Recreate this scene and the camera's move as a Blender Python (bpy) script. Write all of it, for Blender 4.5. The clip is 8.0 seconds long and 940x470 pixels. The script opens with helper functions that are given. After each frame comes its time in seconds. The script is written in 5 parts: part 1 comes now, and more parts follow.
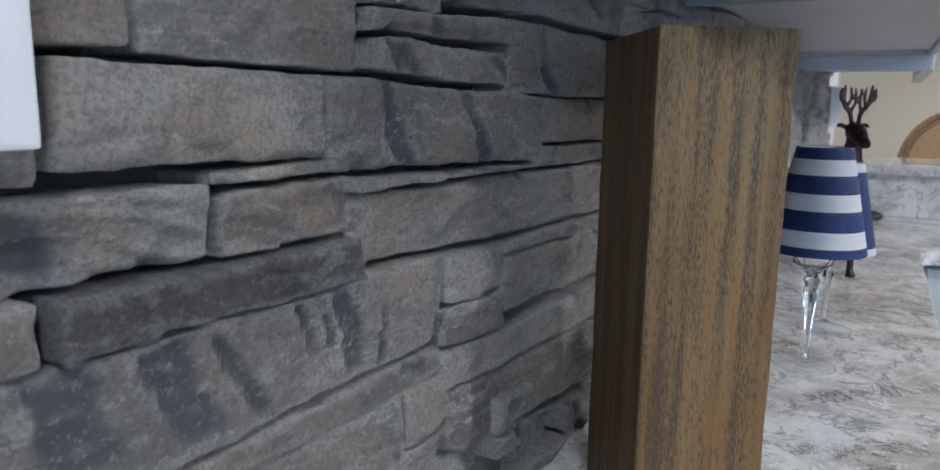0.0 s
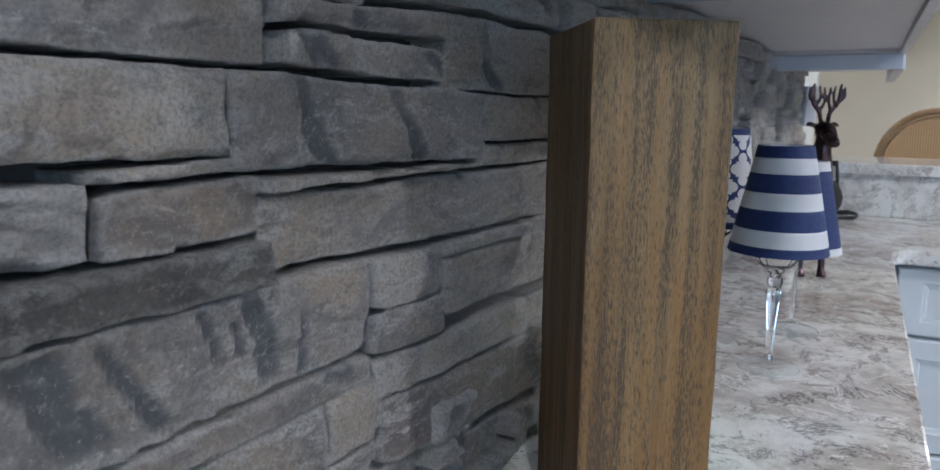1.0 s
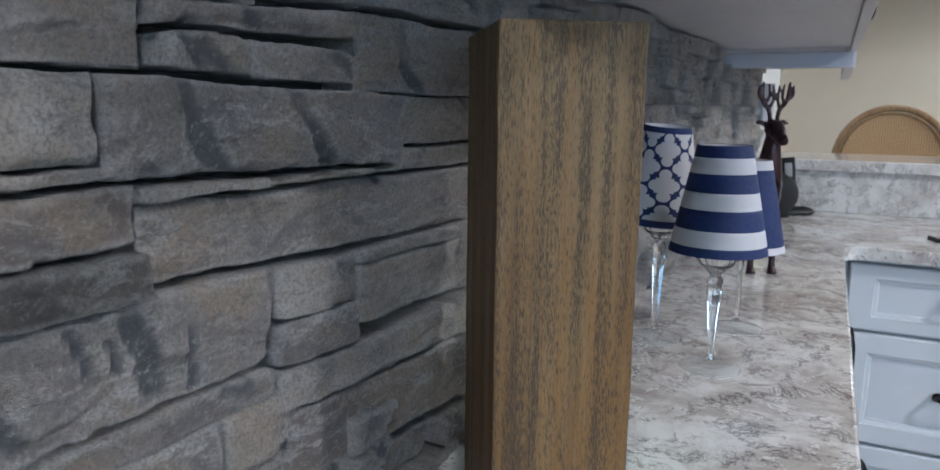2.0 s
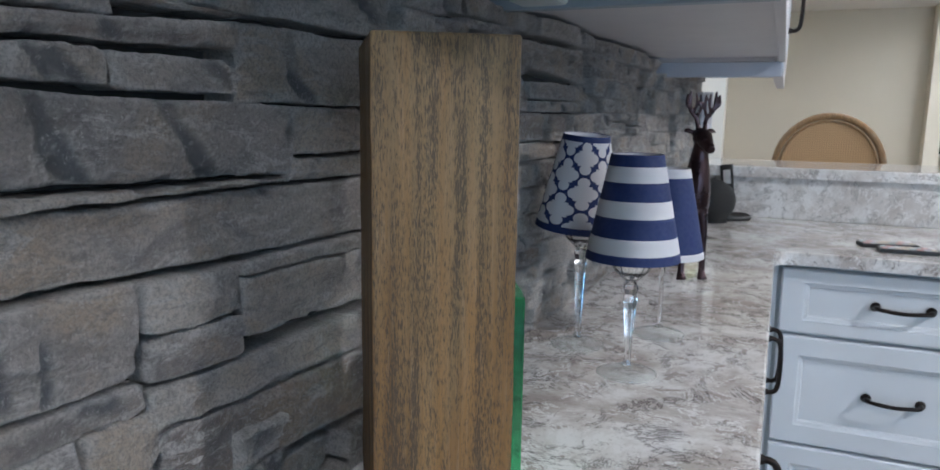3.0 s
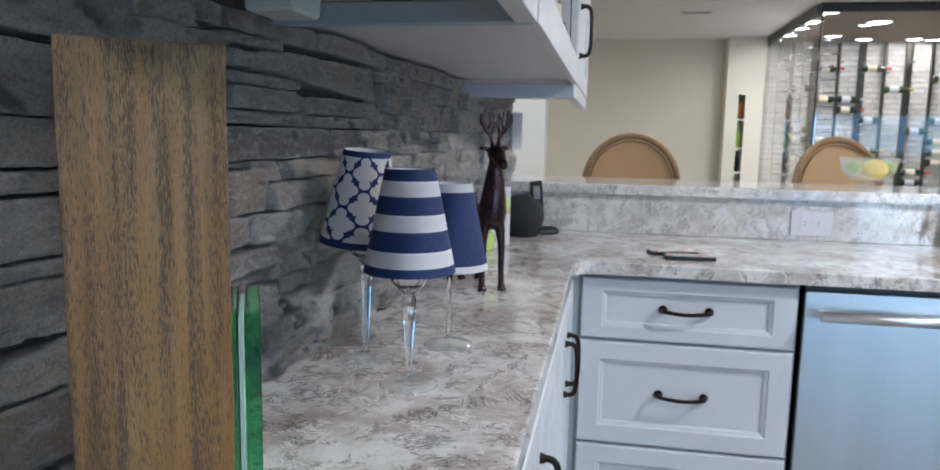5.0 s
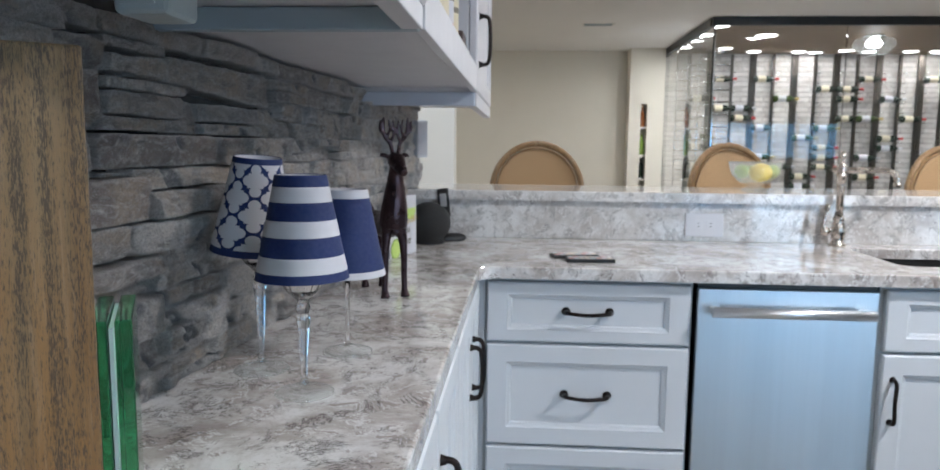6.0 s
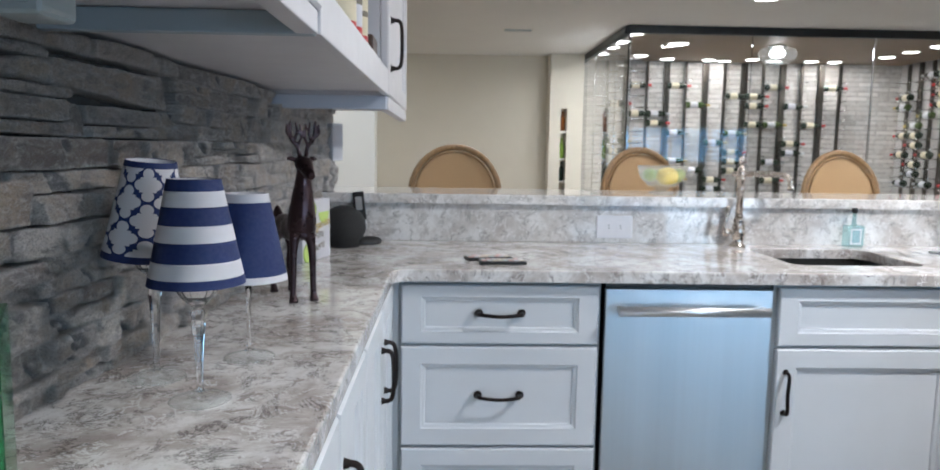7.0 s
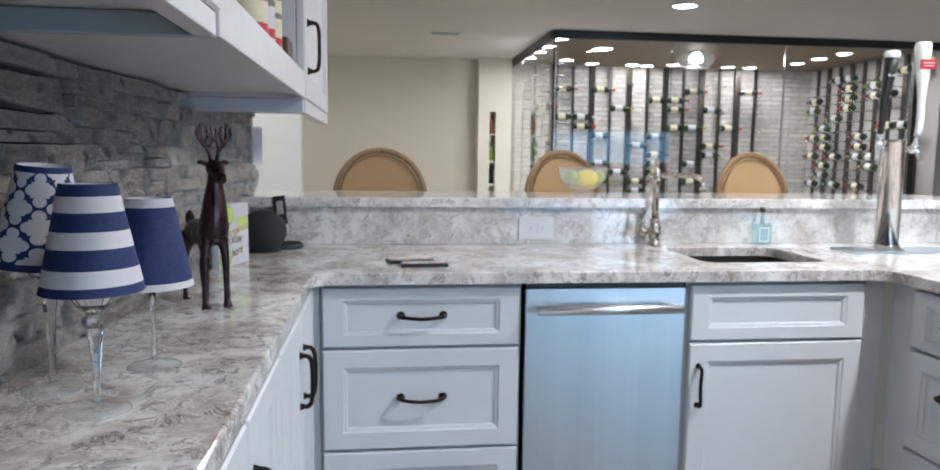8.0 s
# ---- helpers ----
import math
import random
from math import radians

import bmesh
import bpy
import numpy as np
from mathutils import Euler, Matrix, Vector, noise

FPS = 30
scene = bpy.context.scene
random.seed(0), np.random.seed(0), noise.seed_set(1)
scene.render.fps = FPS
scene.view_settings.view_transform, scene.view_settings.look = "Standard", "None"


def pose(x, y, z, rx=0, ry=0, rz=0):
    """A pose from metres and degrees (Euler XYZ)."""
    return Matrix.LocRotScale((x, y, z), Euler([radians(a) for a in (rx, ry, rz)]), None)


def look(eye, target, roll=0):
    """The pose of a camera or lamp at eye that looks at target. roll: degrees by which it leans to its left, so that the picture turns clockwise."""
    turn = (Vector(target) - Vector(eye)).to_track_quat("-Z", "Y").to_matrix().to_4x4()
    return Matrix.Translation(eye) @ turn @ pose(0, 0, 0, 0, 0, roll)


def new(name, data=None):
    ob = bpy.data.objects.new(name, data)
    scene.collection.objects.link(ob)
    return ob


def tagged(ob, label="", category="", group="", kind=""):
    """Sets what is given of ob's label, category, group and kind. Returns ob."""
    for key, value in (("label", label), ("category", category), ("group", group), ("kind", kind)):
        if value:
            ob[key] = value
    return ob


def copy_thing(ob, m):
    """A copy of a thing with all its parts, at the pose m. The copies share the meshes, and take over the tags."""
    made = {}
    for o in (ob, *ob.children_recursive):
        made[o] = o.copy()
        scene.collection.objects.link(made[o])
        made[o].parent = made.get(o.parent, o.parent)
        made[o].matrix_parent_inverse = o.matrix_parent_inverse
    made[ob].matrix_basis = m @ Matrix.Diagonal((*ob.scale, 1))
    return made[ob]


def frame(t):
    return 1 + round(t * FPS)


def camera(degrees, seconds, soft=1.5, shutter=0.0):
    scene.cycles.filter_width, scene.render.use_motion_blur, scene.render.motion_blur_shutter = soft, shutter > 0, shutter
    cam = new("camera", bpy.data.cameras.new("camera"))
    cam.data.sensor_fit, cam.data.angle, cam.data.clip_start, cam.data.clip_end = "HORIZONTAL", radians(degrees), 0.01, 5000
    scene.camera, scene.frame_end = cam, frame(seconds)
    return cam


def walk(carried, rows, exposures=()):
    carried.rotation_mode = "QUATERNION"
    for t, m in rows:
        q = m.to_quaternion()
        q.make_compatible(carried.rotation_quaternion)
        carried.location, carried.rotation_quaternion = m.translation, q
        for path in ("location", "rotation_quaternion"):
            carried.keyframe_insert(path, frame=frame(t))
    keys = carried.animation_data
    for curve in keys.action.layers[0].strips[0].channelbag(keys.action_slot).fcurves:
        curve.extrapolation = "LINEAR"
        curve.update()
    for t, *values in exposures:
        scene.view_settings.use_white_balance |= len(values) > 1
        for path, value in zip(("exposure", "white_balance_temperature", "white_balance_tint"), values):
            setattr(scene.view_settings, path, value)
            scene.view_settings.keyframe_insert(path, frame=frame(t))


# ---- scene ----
cam = camera(65.5, 8.0)
PATH = [
    (0, (0.395, -0.339, 1.233), (-0.562, 1.383, 0.888), 0.9),
    (0.5, (0.404, -0.323, 1.231), (-0.532, 1.411, 0.89), 0.8),
    (1, (0.417, -0.304, 1.23), (-0.509, 1.435, 0.891), 0.7),
    (1.5, (0.43, -0.287, 1.232), (-0.467, 1.467, 0.887), 0.6),
    (3, (0.496, -0.248, 1.239), (-0.272, 1.569, 0.908), 0.8),
    (3.5, (0.52, -0.241, 1.236), (-0.169, 1.611, 0.928), 0.7),
    (4, (0.538, -0.235, 1.237), (-0.041, 1.655, 0.936), 0.9),
    (4.5, (0.559, -0.228, 1.237), (0.084, 1.693, 0.948), 1.2),
    (6, (0.608, -0.237, 1.229), (0.468, 1.744, 0.988), 0.6),
    (6.5, (0.626, -0.243, 1.23), (0.589, 1.742, 0.995), 0.7),
    (7, (0.644, -0.25, 1.232), (0.705, 1.736, 1.001), 0.9),
    (7.5, (0.661, -0.256, 1.232), (0.815, 1.726, 1.007), 0.8),
    (8, (0.679, -0.264, 1.232), (0.92, 1.709, 1.012), 0.7),
]
walk(cam, [(t, look(eye, target, roll)) for t, eye, target, roll in PATH], exposures=[(0, 0.10, 5580, 8.5), (8, 0.10, 5850, 8.8)])

cam.data.dof.use_dof, cam.data.dof.focus_distance, cam.data.dof.aperture_fstop = True, 0.52, 20.0

# ---- world, window light, lamps ----
world = bpy.data.worlds.new("world")
scene.world = world
world.use_nodes = True
_nt = world.node_tree
_sky = _nt.nodes.new("ShaderNodeTexSky")
_sky.sky_type, _sky.sun_disc = "NISHITA", False
_sky.sun_elevation, _sky.sun_rotation = radians(40), radians(200)
_nt.links.new(_sky.outputs[0], _nt.nodes["Background"].inputs[0])
_nt.nodes["Background"].inputs[1].default_value = 0.12

CEIL = 2.40


def lamp(name, size, power, colour, m, shape="DISK", size_y=None):
    data = bpy.data.lights.new(name, "AREA")
    data.shape, data.size, data.energy, data.color = shape, size, power, colour
    if size_y:
        data.size_y = size_y
    ob = new(name, data)
    ob.matrix_world = m
    return ob


WARM, DAY = (1.0, 0.95, 0.89), (0.70, 0.86, 1.0)
# all but (3.03, 5.35) are unseen fill lamps, added to brighten stone and counters
for lx, ly, w in ((1.0, -0.9, 13), (2.4, 0.7, 43), (3.6, -0.75, 2), (3.0, 2.0, 36), (0.95, 3.6, 11), (3.03, 5.35, 14), (-0.8, 7.2, 14), (-0.7, 4.0, 14)):
    lamp("can_and_fill_light", 0.13, w, WARM, pose(lx, ly, CEIL - 0.012))
lamp("patio_daylight", 1.0, 37, DAY, pose(3.65, -3.42, 1.2, 90, 0, 0), "RECTANGLE", 1.9)
for lx, ly in ((2.43, 7.43), (3.80, 8.76), (5.345, 8.74), (5.68, 7.31), (3.03, 7.50)):
    lamp("cellar_light", 0.1, 17, (1.0, 0.95, 0.88), pose(lx, ly, CEIL - 0.045))


# ---- materials ----
def mat(name):
    m = bpy.data.materials.new(name)
    m.use_nodes = True
    nt = m.node_tree
    return m, nt, nt.nodes["Principled BSDF"]


def node(nt, kind, **kw):
    n = nt.nodes.new(kind)
    for k, v in kw.items():
        n.inputs[k].default_value = v
    return n


def coords(nt, scale=(1, 1, 1)):
    tc = nt.nodes.new("ShaderNodeTexCoord")
    mp = nt.nodes.new("ShaderNodeMapping")
    mp.inputs["Scale"].default_value = scale
    nt.links.new(tc.outputs["Object"], mp.inputs[0])
    return mp.outputs[0]


def noise_tex(nt, vec, scale, detail=6, rough=0.6, distort=0.0):
    n = node(nt, "ShaderNodeTexNoise", Scale=scale, Detail=detail, Roughness=rough, Distortion=distort)
    nt.links.new(vec, n.inputs["Vector"])
    return n.outputs["Fac"]


def ramp(nt, fac, stops):
    r = nt.nodes.new("ShaderNodeValToRGB")
    e = r.color_ramp.elements
    while len(e) < len(stops):
        e.new(0.5)
    for el, (p, c) in zip(e, stops):
        el.position = p
        el.color = (*c, 1) if len(c) == 3 else (c[0], c[0], c[0], 1)
    nt.links.new(fac, r.inputs[0])
    return r.outputs[0]


def mixc(nt, fac, a, b, mode="MIX"):
    x = nt.nodes.new("ShaderNodeMix")
    x.data_type, x.blend_type = "RGBA", mode
    for sock, v in ((x.inputs[0], fac), (x.inputs[6], a), (x.inputs[7], b)):
        if isinstance(v, (int, float)):
            sock.default_value = v
        elif isinstance(v, tuple):
            sock.default_value = (*v, 1)
        else:
            nt.links.new(v, sock)
    return x.outputs[2]


def bump(nt, p, height, strength=0.3, dist=0.002, base=None):
    b = node(nt, "ShaderNodeBump", Strength=strength, Distance=dist)
    nt.links.new(height, b.inputs["Height"])
    if base is not None:
        nt.links.new(base, b.inputs["Normal"])
    nt.links.new(b.outputs[0], p.inputs["Normal"])
    return b.outputs[0]


def paint(name, colour, rough=0.45, scale=9, vary=0.06, bumpy=0.05):
    m, nt, p = mat(name)
    v = coords(nt)
    dark = tuple(c * (1 - vary) for c in colour)
    nt.links.new(ramp(nt, noise_tex(nt, v, scale), [(0.3, dark), (0.7, colour)]), p.inputs["Base Color"])
    nt.links.new(ramp(nt, noise_tex(nt, v, scale * 3), [(0.3, (rough * 0.85,)), (0.7, (min(1, rough * 1.15),))]), p.inputs["Roughness"])
    bump(nt, p, noise_tex(nt, v, 260, 3), bumpy, 0.0006)
    return m


def metal(name, colour, rough, stretch=(1, 1, 1), scale=60):
    m, nt, p = mat(name)
    p.inputs["Metallic"].default_value = 1
    v = coords(nt, stretch)
    f = noise_tex(nt, v, scale, 4)
    nt.links.new(ramp(nt, f, [(0.3, tuple(c * 0.9 for c in colour)), (0.7, colour)]), p.inputs["Base Color"])
    nt.links.new(ramp(nt, f, [(0.3, (rough * 0.8,)), (0.7, (rough * 1.2,))]), p.inputs["Roughness"])
    bump(nt, p, f, 0.04, 0.0004)
    return m


def glassy(name, colour=(1, 1, 1), rough=0.0, ior=1.45):
    m, nt, p = mat(name)
    p.inputs["Base Color"].default_value = (*colour, 1)
    p.inputs["Transmission Weight"].default_value = 1
    p.inputs["Roughness"].default_value = rough
    p.inputs["IOR"].default_value = ior
    return m


def thin_glass(name, tint=(0.97, 0.98, 0.98), gloss=0.02, frost=0.0):
    """A thin sheet: clear, with mirror gloss by Fresnel and a trace of frosting."""
    m = bpy.data.materials.new(name)
    m.use_nodes = True
    nt = m.node_tree
    nt.nodes.remove(nt.nodes["Principled BSDF"])
    out = nt.nodes["Material Output"]
    tr = node(nt, "ShaderNodeBsdfTransparent", Color=(*tint, 1))
    gl_ = node(nt, "ShaderNodeBsdfGlossy", Roughness=gloss)
    lw = nt.nodes.new("ShaderNodeLayerWeight")
    pw = nt.nodes.new("ShaderNodeMath")
    pw.operation = "POWER"
    pw.inputs[1].default_value = 4.0
    nt.links.new(lw.outputs["Facing"], pw.inputs[0])
    fr = nt.nodes.new("ShaderNodeMath")
    fr.operation, fr.use_clamp = "MULTIPLY_ADD", True
    fr.inputs[1].default_value, fr.inputs[2].default_value = 0.6, 0.04
    nt.links.new(pw.outputs[0], fr.inputs[0])
    mx = nt.nodes.new("ShaderNodeMixShader")
    nt.links.new(fr.outputs[0], mx.inputs[0])
    nt.links.new(tr.outputs[0], mx.inputs[1])
    nt.links.new(gl_.outputs[0], mx.inputs[2])
    last = mx
    if frost:
        df = node(nt, "ShaderNodeBsdfTranslucent", Color=(0.9, 0.92, 0.92, 1))
        last = node(nt, "ShaderNodeMixShader", Fac=frost)
        nt.links.new(mx.outputs[0], last.inputs[1])
        nt.links.new(df.outputs[0], last.inputs[2])
    nt.links.new(last.outputs[0], out.inputs[0])
    return m


def glow(name, colour, strength):
    m, nt, p = mat(name)
    p.inputs["Emission Color"].default_value = (*colour, 1)
    p.inputs["Emission Strength"].default_value = strength
    return m


def stone_material(name="ledge_stone", tone=1.0):
    m, nt, p = mat(name)
    v = coords(nt)
    info = nt.nodes.new("ShaderNodeObjectInfo")
    mul = nt.nodes.new("ShaderNodeVectorMath")
    mul.operation = "SCALE"
    mul.inputs[0].default_value = (7.1, 3.7, 5.3)
    nt.links.new(info.outputs["Random"], mul.inputs["Scale"])
    off = nt.nodes.new("ShaderNodeVectorMath")
    off.operation = "ADD"
    nt.links.new(v, off.inputs[0])
    nt.links.new(mul.outputs[0], off.inputs[1])
    w = off.outputs[0]
    st = nt.nodes.new("ShaderNodeMapping")
    st.inputs["Scale"].default_value = (1, 0.5, 1.6)
    nt.links.new(w, st.inputs[0])
    w2 = st.outputs[0]

    def k(r, g, b_):
        return (r * tone * 1.25, g * tone * 1.26, b_ * tone * 1.29)

    def dust(v_):
        return tuple(v_ * c_ * tone ** 0.4 for c_ in (1.0, 0.97, 0.945))
    base = ramp(nt, info.outputs["Random"], [(0.0, k(0.35, 0.31, 0.275)), (0.14, k(0.52, 0.47, 0.42)), (0.28, k(0.25, 0.222, 0.21)), (0.42, k(0.47, 0.395, 0.315)), (0.56, k(0.42, 0.395, 0.37)), (0.70, k(0.235, 0.19, 0.165)), (0.85, k(0.44, 0.40, 0.36)), (1.0, k(0.58, 0.53, 0.475))])
    # broad mineral clouds, cool and warm
    cloud = noise_tex(nt, w, 15, 8, 0.64, 0.9)
    c1 = mixc(nt, ramp(nt, cloud, [(0.49, (0.0,)), (0.60, (0.7,))]), base, k(0.185, 0.172, 0.172))
    warm = noise_tex(nt, w, 9, 5, 0.6, 0.6)
    c1 = mixc(nt, ramp(nt, warm, [(0.50, (0.0,)), (0.62, (0.6,))]), c1, k(0.45, 0.35, 0.245))
    # pale rubbed dust along the split layers
    pale = noise_tex(nt, w2, 30, 12, 0.80, 0.6)
    c2 = mixc(nt, ramp(nt, pale, [(0.53, (0.0,)), (0.60, (0.75,))]), c1, dust(0.72))
    soot = noise_tex(nt, w2, 55, 10, 0.74, 0.4)
    c2 = mixc(nt, ramp(nt, soot, [(0.54, (0.0,)), (0.63, (0.6,))]), c2, k(0.15, 0.138, 0.132))
    # slate-blue flakes where a chip has come off
    chip = nt.nodes.new("ShaderNodeAttribute")
    chip.attribute_name = "chip"
    c2 = mixc(nt, chip.outputs["Fac"], c2, k(0.105, 0.112, 0.122))
    # edges rubbed pale by handling
    geo = nt.nodes.new("ShaderNodeNewGeometry")
    edge_ = ramp(nt, geo.outputs["Pointiness"], [(0.505, (0.0,)), (0.56, (0.7,))])
    c2 = mixc(nt, edge_, c2, dust(0.72))
    grain = noise_tex(nt, w, 380, 8, 0.8)
    c3 = mixc(nt, ramp(nt, grain, [(0.46, (0.0,)), (0.60, (0.6,))]), c2, k(0.14, 0.13, 0.128))
    lite = noise_tex(nt, w, 220, 10, 0.85)
    c3 = mixc(nt, ramp(nt, lite, [(0.55, (0.0,)), (0.62, (0.7,))]), c3, dust(0.72))
    nt.links.new(c3, p.inputs["Base Color"])
    nt.links.new(ramp(nt, pale, [(0.35, (0.50,)), (0.7, (0.72,))]), p.inputs["Roughness"])
    p.inputs["Specular IOR Level"].default_value = 0.6
    b0 = bump(nt, p, noise_tex(nt, w2, 75, 12, 0.78, 0.6), 1.0, 0.009)
    b1 = bump(nt, p, noise_tex(nt, w, 260, 12, 0.85, 0.3), 1.0, 0.006, b0)
    bump(nt, p, grain, 0.6, 0.0016, b1)
    return m


def quartz_material(name="quartz", pale=0.0):
    m, nt, p = mat(name)
    v = coords(nt)
    cloud = noise_tex(nt, v, 7, 10, 0.68, 0.4)
    base = ramp(nt, cloud, [(0.35, (0.38, 0.325, 0.295)), (0.47, (0.54, 0.495, 0.465)), (0.58, (0.79, 0.77, 0.755))])
    # crisp white islands and taupe patches
    white = noise_tex(nt, v, 30, 12, 0.72, 0.4)
    c1 = mixc(nt, ramp(nt, white, [(0.535, (0.0,)), (0.55, (0.85,))]), base, (0.84, 0.825, 0.815))
    rim = ramp(nt, white, [(0.515, (0.0,)), (0.528, (0.45,)), (0.537, (0.45,)), (0.548, (0.0,))])
    thin = noise_tex(nt, v, 11, 4, 0.5)
    c1 = mixc(nt, mixc(nt, 1.0, rim, ramp(nt, thin, [(0.44, (0.0,)), (0.54, (1.0,))]), "MULTIPLY"), c1, (0.20, 0.165, 0.15))
    patch = noise_tex(nt, v, 30, 12, 0.74, 0.5)
    c1 = mixc(nt, ramp(nt, patch, [(0.56, (0.0,)), (0.585, (0.8,))]), c1, (0.33, 0.275, 0.245))
    vein = noise_tex(nt, v, 8.5, 12, 0.80, 0.6)
    spot = noise_tex(nt, v, 26, 6, 0.6, 0.2)
    line = ramp(nt, vein, [(0.476, (0.0,)), (0.492, (1.0,)), (0.500, (1.0,)), (0.516, (0.0,))])
    keep = mixc(nt, 1.0, line, ramp(nt, spot, [(0.46, (0.0,)), (0.54, (0.95,))]), "MULTIPLY")
    c2 = mixc(nt, keep, c1, (0.11, 0.092, 0.085))
    fleck = noise_tex(nt, v, 150, 8, 0.78, 0.3)
    c3 = mixc(nt, ramp(nt, fleck, [(0.57, (0.0,)), (0.65, (0.5,))]), c2, (0.30, 0.265, 0.24))
    c3 = mixc(nt, pale, c3, (0.82, 0.82, 0.80))
    nt.links.new(c3, p.inputs["Base Color"])
    p.inputs["Roughness"].default_value = 0.07
    p.inputs["Specular IOR Level"].default_value = 0.7
    bump(nt, p, noise_tex(nt, v, 40, 3), 0.02, 0.0005)
    return m


def wood_material(name, light, mid, dark, axis="z", rough=0.6, scale=1.0, speck=1.0, worn=0.35):
    m, nt, p = mat(name)
    s = {"z": (22, 22, 1.3), "x": (1.3, 22, 22), "y": (22, 1.3, 22)}[axis]
    v = coords(nt, tuple(a * scale for a in s))
    f = noise_tex(nt, v, 3.2, 8, 0.68, 0.9)
    base = ramp(nt, f, [(0.32, dark), (0.48, mid), (0.66, light)])
    s2 = {"z": (170, 170, 17), "x": (17, 170, 170), "y": (170, 17, 170)}[axis]
    v2 = coords(nt, tuple(a * scale * speck for a in s2))
    g = noise_tex(nt, v2, 6, 8, 0.8, 0.3)
    c = mixc(nt, ramp(nt, g, [(0.46, (0.0,)), (0.58, (0.85,))]), base, tuple(a * 0.5 for a in dark))
    s4 = {"z": (60, 60, 2.2), "x": (2.2, 60, 60), "y": (60, 2.2, 60)}[axis]
    st = noise_tex(nt, coords(nt, tuple(a * scale for a in s4)), 4, 6, 0.7, 0.2)
    c = mixc(nt, ramp(nt, st, [(0.52, (0.0,)), (0.66, (0.55,))]), c, tuple(min(1, a * 1.55) for a in light))
    v3 = coords(nt)
    grey = noise_tex(nt, v3, 14, 4)
    c = mixc(nt, ramp(nt, grey, [(0.48, (0.0,)), (0.66, (worn,))]), c, (0.62 * mid[0] + 0.07, 0.62 * mid[0] + 0.06, 0.5 * mid[0] + 0.05))
    nt.links.new(c, p.inputs["Base Color"])
    p.inputs["Roughness"].default_value = rough
    bump(nt, p, g, 0.5, 0.0012)
    return m


def block_wood_material():
    """Oiled mango wood: broad streaks, short dark pores, pale fibres, weathered grey-green towards the top."""
    m, nt, p = mat("mango_wood")
    plain = coords(nt)
    band = noise_tex(nt, coords(nt, (46, 46, 1.5)), 1.0, 6, 0.6, 0.5)
    c = ramp(nt, band, [(0.30, (0.130, 0.073, 0.029)), (0.44, (0.215, 0.117, 0.041)), (0.56, (0.275, 0.148, 0.049)), (0.70, (0.33, 0.192, 0.074))])
    sep = nt.nodes.new("ShaderNodeSeparateXYZ")
    nt.links.new(plain, sep.inputs[0])
    reach = nt.nodes.new("ShaderNodeMath")
    reach.operation = "MULTIPLY_ADD"
    reach.inputs[1].default_value = 1.35
    nt.links.new(sep.outputs[2], reach.inputs[0])
    nt.links.new(noise_tex(nt, coords(nt, (60, 60, 3.0)), 1.0, 5, 0.65, 0.4), reach.inputs[2])
    c = mixc(nt, ramp(nt, reach.outputs[0], [(0.66, (0.0,)), (0.98, (0.5,))]), c, (0.215, 0.180, 0.108))
    fibre = noise_tex(nt, coords(nt, (330, 330, 11)), 1.0, 5, 0.7, 0.2)
    c = mixc(nt, ramp(nt, fibre, [(0.54, (0.0,)), (0.68, (0.6,))]), c, (0.34, 0.235, 0.135))
    streak = noise_tex(nt, coords(nt, (120, 120, 4)), 1.0, 4, 0.6, 0.3)
    pore = noise_tex(nt, coords(nt, (1150, 1150, 170)), 1.0, 4, 0.75, 0.2)
    both = nt.nodes.new("ShaderNodeMath")
    both.operation = "MULTIPLY_ADD"
    both.inputs[1].default_value = 0.55
    nt.links.new(streak, both.inputs[0])
    nt.links.new(pore, both.inputs[2])
    holes = ramp(nt, both.outputs[0], [(0.745, (0.0,)), (0.86, (0.8,))])
    c = mixc(nt, holes, c, (0.055, 0.045, 0.035))
    nt.links.new(c, p.inputs["Base Color"])
    nt.links.new(ramp(nt, band, [(0.3, (0.62,)), (0.7, (0.46,))]), p.inputs["Roughness"])
    inv = nt.nodes.new("ShaderNodeInvert")
    nt.links.new(holes, inv.inputs["Color"])
    b0 = bump(nt, p, fibre, 0.35, 0.0012)
    bump(nt, p, inv.outputs[0], 0.5, 0.0012, b0)
    return m


def cane_material():
    m, nt, p = mat("woven_cane")
    tc = nt.nodes.new("ShaderNodeTexCoord")
    outs = []
    for dirn in ("X", "Z"):
        w = node(nt, "ShaderNodeTexWave", Scale=34.0, Distortion=0.4)
        w.bands_direction = dirn
        nt.links.new(tc.outputs["Object"], w.inputs["Vector"])
        outs.append(w.outputs["Fac"])
    mx = nt.nodes.new("ShaderNodeMath")
    mx.operation = "MAXIMUM"
    nt.links.new(outs[0], mx.inputs[0])
    nt.links.new(outs[1], mx.inputs[1])
    nt.links.new(ramp(nt, mx.outputs[0], [(0.3, (0.27, 0.155, 0.07)), (0.8, (0.56, 0.37, 0.19))]), p.inputs["Base Color"])
    p.inputs["Roughness"].default_value = 0.6
    bump(nt, p, mx.outputs[0], 0.5, 0.002)
    return m


